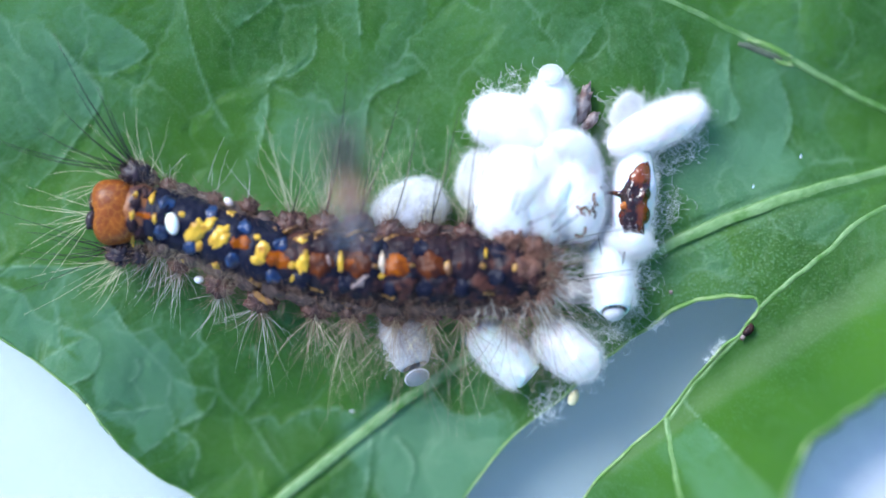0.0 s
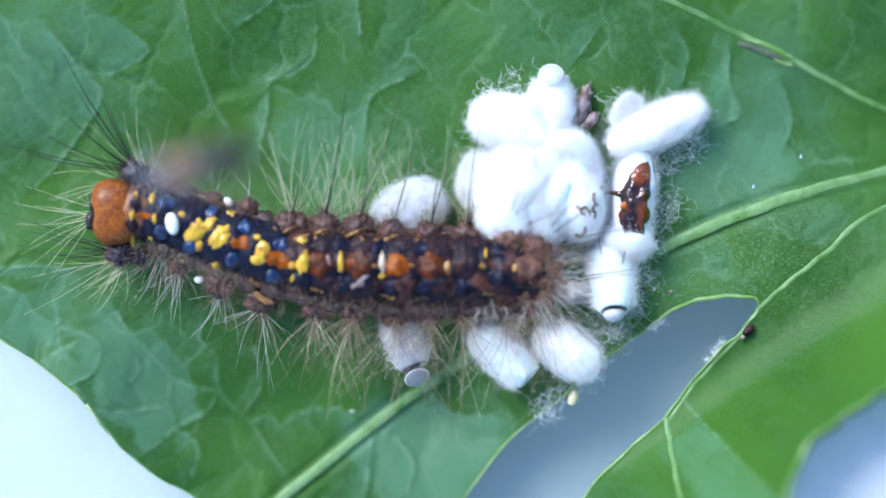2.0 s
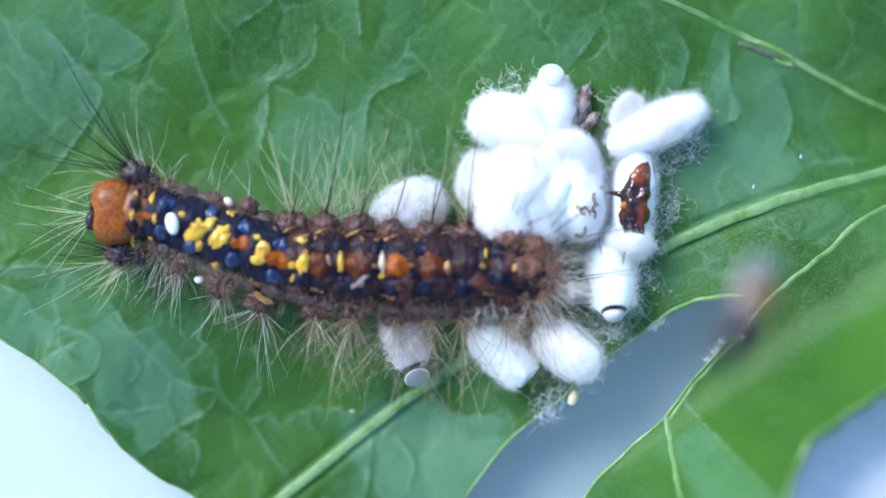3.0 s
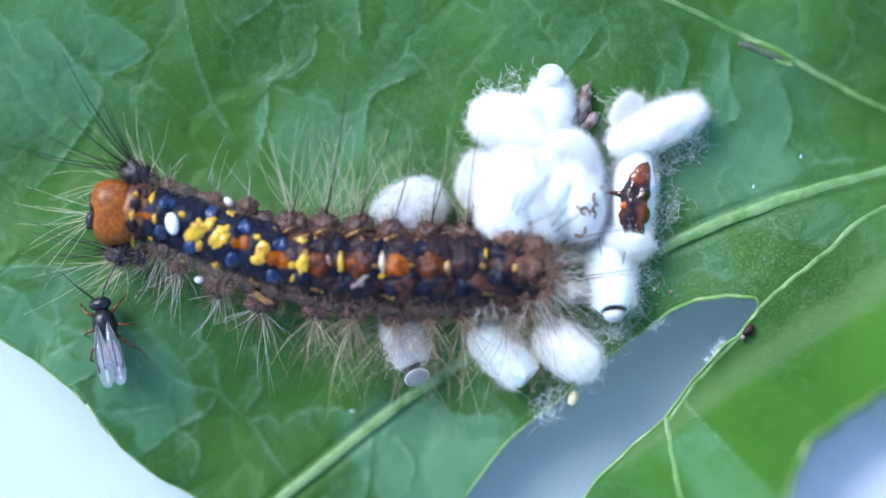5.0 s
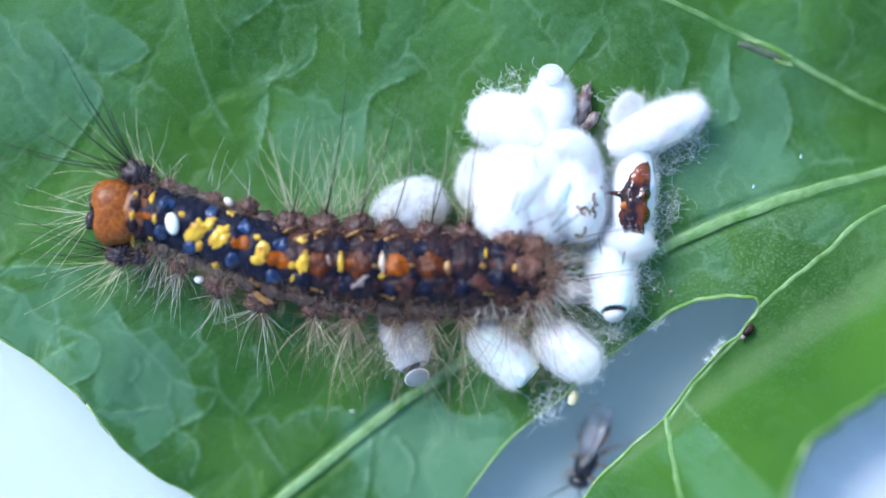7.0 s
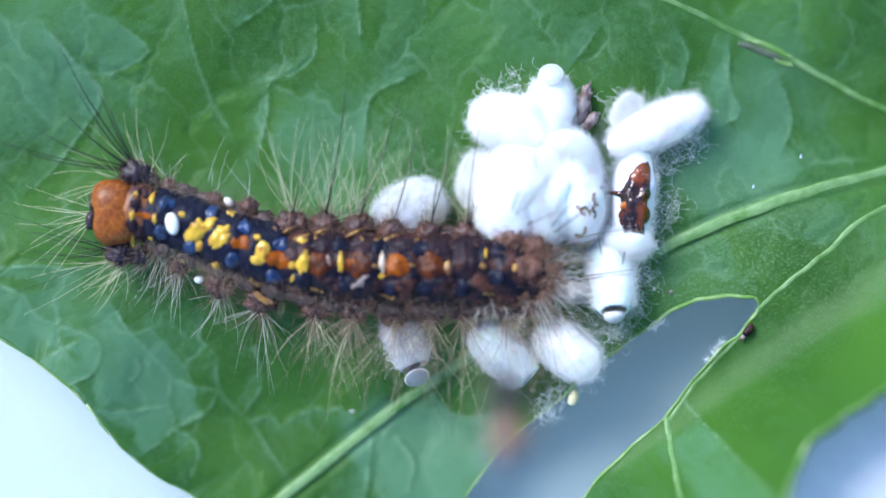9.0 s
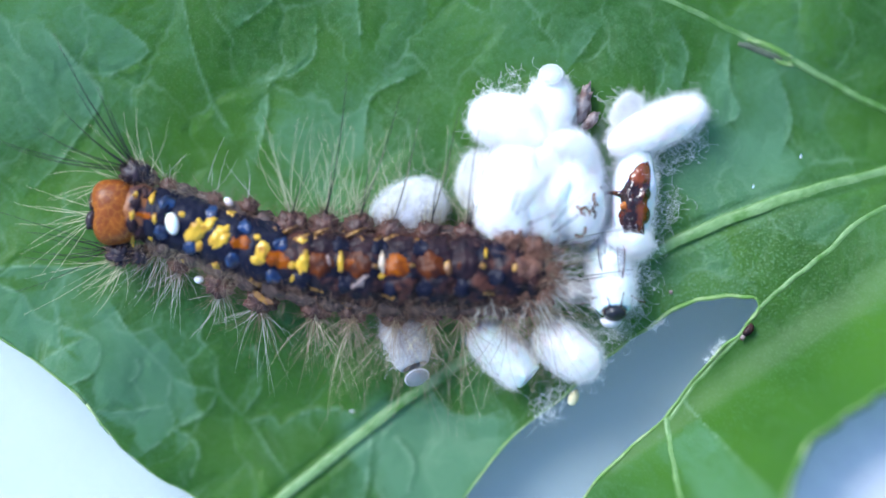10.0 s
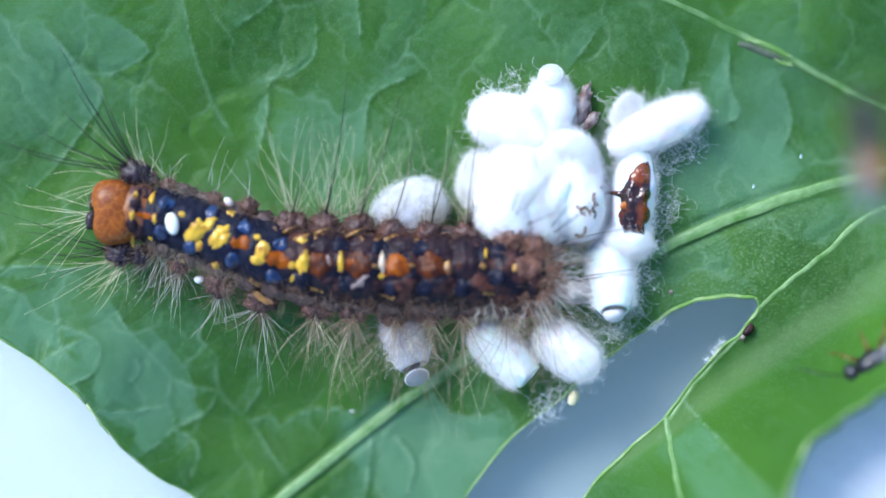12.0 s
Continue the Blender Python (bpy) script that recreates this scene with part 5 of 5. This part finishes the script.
# ---- wasps ----
def build_wasp():
    """A small black wasp with amber legs; it faces +x and its feet are at z = 0."""
    w = thing("wasp", (0, 0, 0), "tiny black wasp with amber legs, long feelers and clear wings", "wasp", "wasps about the leaf")
    hd = part("head", Geo().blob(frame_of((1.24, 0, 0.62)), (0.24, 0.37, 0.32), 18, 12), WASP_BLACK, w)
    for s in (1, -1):
        part("eye", Geo().blob(frame_of((1.27, 0.24 * s, 0.66)), (0.13, 0.12, 0.19), 12, 8), WASP_BLACK, hd)
    part("thorax", Geo().blob(frame_of((0.55, 0, 0.66)), (0.56, 0.39, 0.38), 20, 14, 0.10, 3.0, 1.0), WASP_BLACK, w)
    ab = Geo()
    rings = []
    for i in range(13):
        t = i / 12
        r = 0.05 + 0.28 * math.sin(math.pi * min(1, t * 0.96 + 0.02)) ** 0.7 * (1 + 0.05 * math.cos(t * 40))
        rings.append([(0.05 - 1.25 * t, r * math.cos(a), 0.56 - 0.08 * t + r * 0.95 * math.sin(a)) for a in (2 * math.pi * j / 16 for j in range(16))])
    part("abdomen", ab.rings(rings[:8]), WASP_TAN, w, "tan front of the abdomen")
    part("abdomen_tip", Geo().rings(rings[7:]), WASP_BLACK, w, "black tip of the abdomen")
    for s in (1, -1):
        for length, width, spread, z, nm in ((2.1, 0.36, 1, 1.03, "forewing"), (1.45, 0.26, 4, 0.97, "hindwing")):
            g, top, low = Geo(), [], []
            for k in range(20):
                t = 2 * math.pi * k / 20
                u = 0.5 - 0.5 * math.cos(t)
                y = width * math.sin(t) * (0.35 + 0.65 * u)
                top.append(Vector((-u * length, y, 0.012 + 0.05 * math.sin(u * 3))))
                low.append(Vector((-u * length, y, 0.05 * math.sin(u * 3))))
            m = frame_of((0.62, 0.17 * s, z + 0.03 * s), -spread * s, 3)
            g.rings([[m @ p for p in low], [m @ p for p in top]])
            wing = part(nm, g, WING, w, "clear iridescent wing")
            if nm == "forewing":
                vg = Geo()
                vg.tube([m @ Vector((-length * t, width * s * 0.9 * math.sin(math.pi * t) * (0.35 + 0.65 * t), 0.02 + 0.05 * math.sin(t * 3))) for t in (0, 0.15, 0.3, 0.45, 0.6, 0.75)],
                        0.022, 5)
                vg.tube([m @ Vector((-length * t, 0, 0.02 + 0.05 * math.sin(t * 3))) for t in (0, 0.25, 0.5, 0.7)], 0.014, 5)
                part("wing_vein", vg, WING_VEIN, wing)
    for s in (1, -1):
        for k, (x0, out, fwd) in enumerate(((0.82, 0.62, 0.5), (0.5, 0.78, -0.15), (0.22, 0.8, -0.85))):
            root = Vector((x0, 0.2 * s, 0.45))
            knee = Vector((fwd * 0.5, out * 0.5 * s, 0.25))
            ankle = Vector((fwd * 0.95, out * 0.85 * s, -0.36))
            toe = Vector((fwd * 1.35, out * 1.0 * s, -0.43))
            g = Geo().tube([(0, 0, 0), tuple(knee * 0.5), tuple(knee)], [0.04, 0.065, 0.04], 8)
            g.tube([tuple(knee), tuple((knee + ankle) / 2), tuple(ankle)], [0.035, 0.038, 0.024], 6)
            g.tube([tuple(ankle), tuple(toe)], [0.025, 0.018], 5)
            leg = new("leg", mesh_of("leg", g, WASP_AMBER))
            leg.parent = w
            leg.location = root * MM
    for s in (1, -1):
        pts = [Vector((0.0 + 0.95 * t, (0.10 + 0.75 * t ** 1.1) * s - 0.1 * s, 0.28 * math.sin(math.pi * t) - 0.12 * t)) * 1.3 for t in (0, 0.12, 0.25, 0.4, 0.55, 0.7, 0.85, 1.0)]
        g = Geo().tube([tuple(p) for p in pts], [0.030, 0.03, 0.027, 0.027, 0.025, 0.023, 0.02, 0.015], 6)
        feeler = new("antenna", mesh_of("antenna", g, WASP_BLACK))
        feeler.parent = w
        feeler.location = Vector((1.36, 0.09 * s, 0.72)) * MM
    for piece in w.children_recursive:
        piece.data.transform(Matrix.Scale(1.2, 4))
        piece.location = piece.location * 1.2
    return w


wasp_cover = build_wasp()
wasp_roving = copy_thing(wasp_cover, pose(0, 0, 0))
wasp_table = copy_thing(wasp_cover, pose(0, 0, 0))
wasp_leaf = copy_thing(wasp_cover, pose(0, 0, 0))
wasp_late = copy_thing(wasp_cover, pose(0, 0, 0))
wasp_hatching = copy_thing(wasp_cover, pose(0, 0, 0))


# ---- clear open dish under the leaf: some wasps walk on its floor ----
FLOOR_Z = -2.9


def clear_dish():
    ob = thing("clear_dish", (0, 0, TABLE_Z), "clear thin plastic dish with a frosted raised floor under the leaf", "dish")
    n = 64
    ring = lambda r, z: [(r * math.cos(2 * math.pi * j / n), r * math.sin(2 * math.pi * j / n), z) for j in range(n)]
    for name, geo, used in (("dish_floor", Geo().rings([ring(69, FLOOR_Z - 0.6), ring(69, FLOOR_Z)]), FROSTED),
                            ("dish_wall", Geo().rings([ring(70, FLOOR_Z + 6), ring(70, TABLE_Z), ring(69, TABLE_Z), ring(69, FLOOR_Z + 6)], False, False), PANE)):
        part(name, geo, used, ob).visible_shadow = False


PANE = glassy("clear_plastic", (0.0, 0.0, 0.0), 0.02, 0.02)
FROSTED = glassy("frosted_plastic", (0.50, 0.60, 0.60), 0.5, 0.30)
clear_dish()


# made-up white pad: raised above the table so the opening by the lobe looks brighter
def tissue():
    ob = thing("tissue", (19.5, -11.2, FLOOR_Z), "white pad on the dish, added to brighten the opening beside the leaf", "tissue")
    for name, x, y, z, radii, turn, seed in (("lower_fold", 19.8, -11.6, -1.55, (7.0, 6.2, 1.35), 4, 2.0), ("upper_fold", 19.5, -11.2, 1.00, (7.0, 6.2, 1.35), 0, 5.0)):
        part(name, Geo().blob(frame_of((x, y, z), turn), radii, 72, 40, 0.05, 2.0, seed, 4.0), WHITE_PAD, ob)


tissue()


# ---- what moves ----
def route(ob, rows):
    """Rows of seconds, place in millimetres, heading in degrees, and whether it hangs upside down (180) or stands (0), with pitch."""
    keys = []
    for t, at, heading, roll, pitch in rows:
        keys.append((t, pose(at[0] * MM, at[1] * MM, at[2] * MM, roll, pitch, heading)))
    full = [keys[0]]
    for a, b in zip(keys, keys[1:]):
        qa, qb = a[1].to_quaternion(), b[1].to_quaternion()
        turn = math.degrees(qa.rotation_difference(qb).angle)
        turn = min(turn, 360 - turn)
        steps = int(turn // 75) + 1
        for k in range(1, steps):
            f = k / steps
            m = qa.slerp(qb, f).to_matrix().to_4x4()
            m.translation = a[1].translation.lerp(b[1].translation, f)
            full.append((a[0] + (b[0] - a[0]) * f, m))
        full.append(b)
    walk(ob, full)


def motions():
    up = 180
    route(wasp_cover, [
        (0.0, (-2.83, 1.96, 16.00), 95, up, 0), (0.2, (-2.80, 1.96, 16.00), 95, up, 0), (0.3, (-2.57, 1.89, 16.00), 95, up, 0), (0.4, (-2.37, 10.23, 16.00), 95, up, 0),
        (1.2, (3.56, 11.55, 16.00), 0, up, 0), (2.0, (9.65, 10.23, 16.00), -80, up, 0), (2.1, (9.62, 6.52, 16.00), -85, up, 0), (2.2, (9.11, -1.71, 16.00), -115, up, 0),
        (3.3, (9.07, -1.76, 16.00), -115, up, 0), (3.5, (16.73, -0.97, 16.00), 0, up, 0), (4.2, (16.73, 12.20, 16.00), 90, up, 0), (4.7, (-17.85, 12.20, 16.00), 180, up, 0),
        (5.2, (-17.03, 1.00, 16.00), 270, up, 0), (5.3, (-17.03, 0.84, 16.00), 330, up, 0), (5.4, (-9.54, 0.51, 16.00), 330, up, 0), (5.5, (1.35, -2.06, 16.00), 350, up, 0),
        (5.6, (11.71, -3.74, 16.00), 350, up, 0), (5.7, (17.56, -4.27, 16.00), 380, up, 0), (6.2, (17.56, 12.20, 16.00), 450, up, 0), (6.5, (-4.68, 11.38, 16.00), 540, up, 0),
        (6.6, (-5.17, 9.24, 16.00), 600, up, 0), (6.7, (-4.84, 4.33, 16.00), 660, up, 0), (6.8, (7.58, -0.15, 16.00), 690, up, 0), (6.9, (12.86, 1.99, 16.00), 760, up, 0),
        (7.0, (18.38, 3.15, 16.00), 720, up, 0), (7.6, (18.38, -11.68, 16.00), 630, up, 0), (8.2, (1.75, -10.85, 16.00), 540, up, 0), (8.5, (1.88, -5.12, 16.00), 450, up, 0),
        (9.0, (1.88, -5.09, 16.00), 450, up, 0), (9.1, (3.03, -5.39, 16.00), 395, up, 0), (9.2, (6.85, -10.52, 16.00), 320, up, 0), (10.0, (6.03, -11.68, 16.00), 400, up, 0),
        (11.2, (3.56, -10.52, 16.00), 450, up, 0), (11.3, (3.23, -4.35, 16.00), 420, up, 0), (11.4, (9.07, 6.90, 16.00), 420, up, 0), (11.5, (7.31, -1.50, 16.00), 300, up, 0),
        (11.6, (-3.11, -0.92, 16.00), 190, up, 0), (11.7, (-6.90, -2.98, 16.00), 220, up, 0), (11.8, (-12.42, 0.18, 16.00), 120, up, 0), (11.9, (-12.75, 3.39, 16.00), 90, up, 0),
        (12.0, (-16.21, 5.62, 16.00), 90, up, 0)])
    route(wasp_roving, [
        (0.0, (-17.03, 1.83, 16.00), 0, up, 0), (0.2, (-16.21, 1.75, 16.00), 0, up, 0), (0.3, (-9.21, 1.75, 16.00), 10, up, 0), (0.4, (-7.97, 2.16, 16.00), 15, up, 0),
        (0.5, (-7.67, 2.27, 16.00), 15, up, 0), (0.6, (-7.39, 2.45, 16.00), 14, up, 0), (2.1, (-7.39, 2.49, 16.00), 12, up, 0), (2.2, (-7.97, 2.95, 16.00), 68, up, 0),
        (2.3, (-7.48, 10.23, 16.00), 80, up, 0), (4.0, (15.09, 11.87, 16.00), 0, up, 0), (11.8, (17.56, 1.83, 16.00), 90, up, 0), (11.9, (15.91, 0.68, 16.00), 110, up, 0),
        (12.0, (12.71, 2.78, 16.00), 100, up, 0)])
    route(wasp_table, [
        (0.0, (5.05, -0.91, -2.90), 250, 0, 0), (0.3, (5.28, -1.85, -2.90), 245, 0, 0), (0.4, (4.63, -7.86, -2.90), 234, 0, 0), (0.5, (-1.96, -4.65, -2.90), 170, 0, 0),
        (2.8, (-10.15, -2.78, -2.90), 170, 0, 0), (3.0, (-12.25, -3.72, -2.90), 150, 0, 0), (3.1, (-17.05, -6.41, -2.90), 130, 0, 0), (3.2, (-22.54, -0.91, -2.90), 130, 0, 0),
        (4.5, (-24.18, -9.56, -2.90), 250, 0, 0), (6.0, (-16.93, -13.77, -2.90), 100, 0, 0), (6.2, (-16.34, -10.08, -2.90), 140, 0, 0), (6.3, (-11.32, -6.06, -2.90), 40, 0, 0),
        (6.9, (5.75, -2.78, -2.90), 290, 0, 0), (7.0, (6.36, -8.39, -2.70), 246, 27, -11), (7.1, (7.04, -10.26, -2.90), 210, 0, 0), (7.2, (6.80, -9.45, -2.90), 150, 0, 0), (7.4, (9.73, -8.39, -2.90), 60, 0, 0),
        (8.5, (-4.30, -0.21, -2.90), 160, 0, 0), (10.2, (-14.59, -2.78, -2.90), 250, 0, 0), (10.3, (-15.13, -6.80, -2.90), 312, 0, 0), (10.4, (-8.51, -11.90, -2.90), 330, 0, 0),
        (12.0, (-3.83, -16.58, -2.90), 340, 0, 0)])
    route(wasp_leaf, [
        (0.0, (-3.05, -14.11, -1.29), 120, 0, 0), (4.7, (-3.28, -13.65, -1.26), 120, 0, 0), (4.8, (-4.54, -10.36, -1.35), 130, 0, 0), (4.9, (-12.18, -7.52, 0.04), 115, 0, 0),
        (5.0, (-13.02, -3.59, 0.09), 103, 0, 0), (5.1, (-20.56, 0.90, 0.83), 150, 0, 0), (6.0, (-21.06, 3.11, 0.66), 90, 0, 0), (12.0, (-21.00, 4.20, 0.85), 90, 0, 0)])
    route(wasp_late, [
        (0.0, (20.62, -1.57, 6.60), 200, 0, 0), (11.7, (20.62, -1.57, 6.60), 200, 0, 0), (11.8, (17.04, -3.96, 6.60), 220, 0, 0), (11.9, (16.69, -3.50, 4.40), 212, 0, 0),
        (12.0, (16.43, -3.80, 3.60), 212, 0, 8)])
    inside = (6.58, -1.00, 0.45)
    route(wasp_hatching, [
        (0.0, inside, -88, 0, -28), (9.4, inside, -88, 0, -28), (9.9, (6.53, -1.39, 0.75), -88, 0, -28), (10.3, (6.52, -1.69, 0.85), -86, 0, -26), (10.7, (6.60, -1.87, 0.85), -84, 0, -22),
        (10.8, (6.78, -2.64, 0.45), -70, 0, 0), (10.9, (6.92, -3.25, 0.55), -80, 20, 0), (11.0, (7.98, -2.84, 0.75), -5, 58, 0), (11.1, (8.45, -1.40, 0.75), 62, 45, 0),
        (11.2, (7.97, 1.00, 1.50), 130, 0, -25), (11.3, (7.64, 0.89, 1.50), 150, 0, -20), (11.4, (7.87, 0.68, 1.40), 210, 0, -30), (11.5, (8.28, -0.11, 1.00), 283, 0, 15),
        (11.6, (10.26, 0.34, 0.45), 338, 0, 0), (11.7, (21.75, -2.55, 2.50), 340, 0, 0), (12.0, (22.82, -2.55, 2.50), 340, 0, 0)])
    # legs and feelers lie folded along the body until the wasp is out
    for limb in wasp_hatching.children:
        kind = limb.name.split(".")[0]
        if kind not in ("leg", "antenna"):
            continue
        side = 1 if limb.location.y > 0 else -1
        open_pose = Matrix.Translation(limb.location)
        reach = (128 if kind == "antenna" else 62) * side
        fold, half = Matrix.Rotation(radians(reach), 4, "Z"), Matrix.Rotation(radians(reach * 0.5), 4, "Z")
        late = 0.32 if kind == "antenna" else 0.0
        walk(limb, [(0.0, open_pose @ fold), (10.6 + late, open_pose @ fold), (10.75 + late, open_pose @ half), (10.9 + late, open_pose), (12.0, open_pose)])
    # the cap swings down on its hinge, and back once the wasp is out
    hinge = m_hatch @ Vector((0.80 * 1.784, 0, -0.58))
    low = (hinge - base_of(hatch)) * MM

    def cap_at(angle, slide=0.0, aside=0.0):
        turn = m_hatch.to_quaternion().to_matrix().to_4x4()
        m = Matrix.Translation(low) @ turn @ Matrix.Translation((slide * MM, aside * MM, 0)) @ Matrix.Rotation(radians(angle), 4, "Y")
        return m

    walk(hatch_cap, [(0.0, cap_at(0)), (1.5, cap_at(2)), (2.0, cap_at(4)), (7.0, cap_at(8)), (9.0, cap_at(12)), (9.5, cap_at(22, 0, -0.03)), (10.0, cap_at(38, 0, -0.12)),
                     (10.3, cap_at(46, 0, -0.18)), (10.4, cap_at(60, 0, -0.22)), (10.7, cap_at(66, 0, -0.24)), (10.9, cap_at(70, 0, -0.24)), (11.0, cap_at(30, 0, -0.1)), (11.1, cap_at(9)), (12.0, cap_at(6))])


motions()
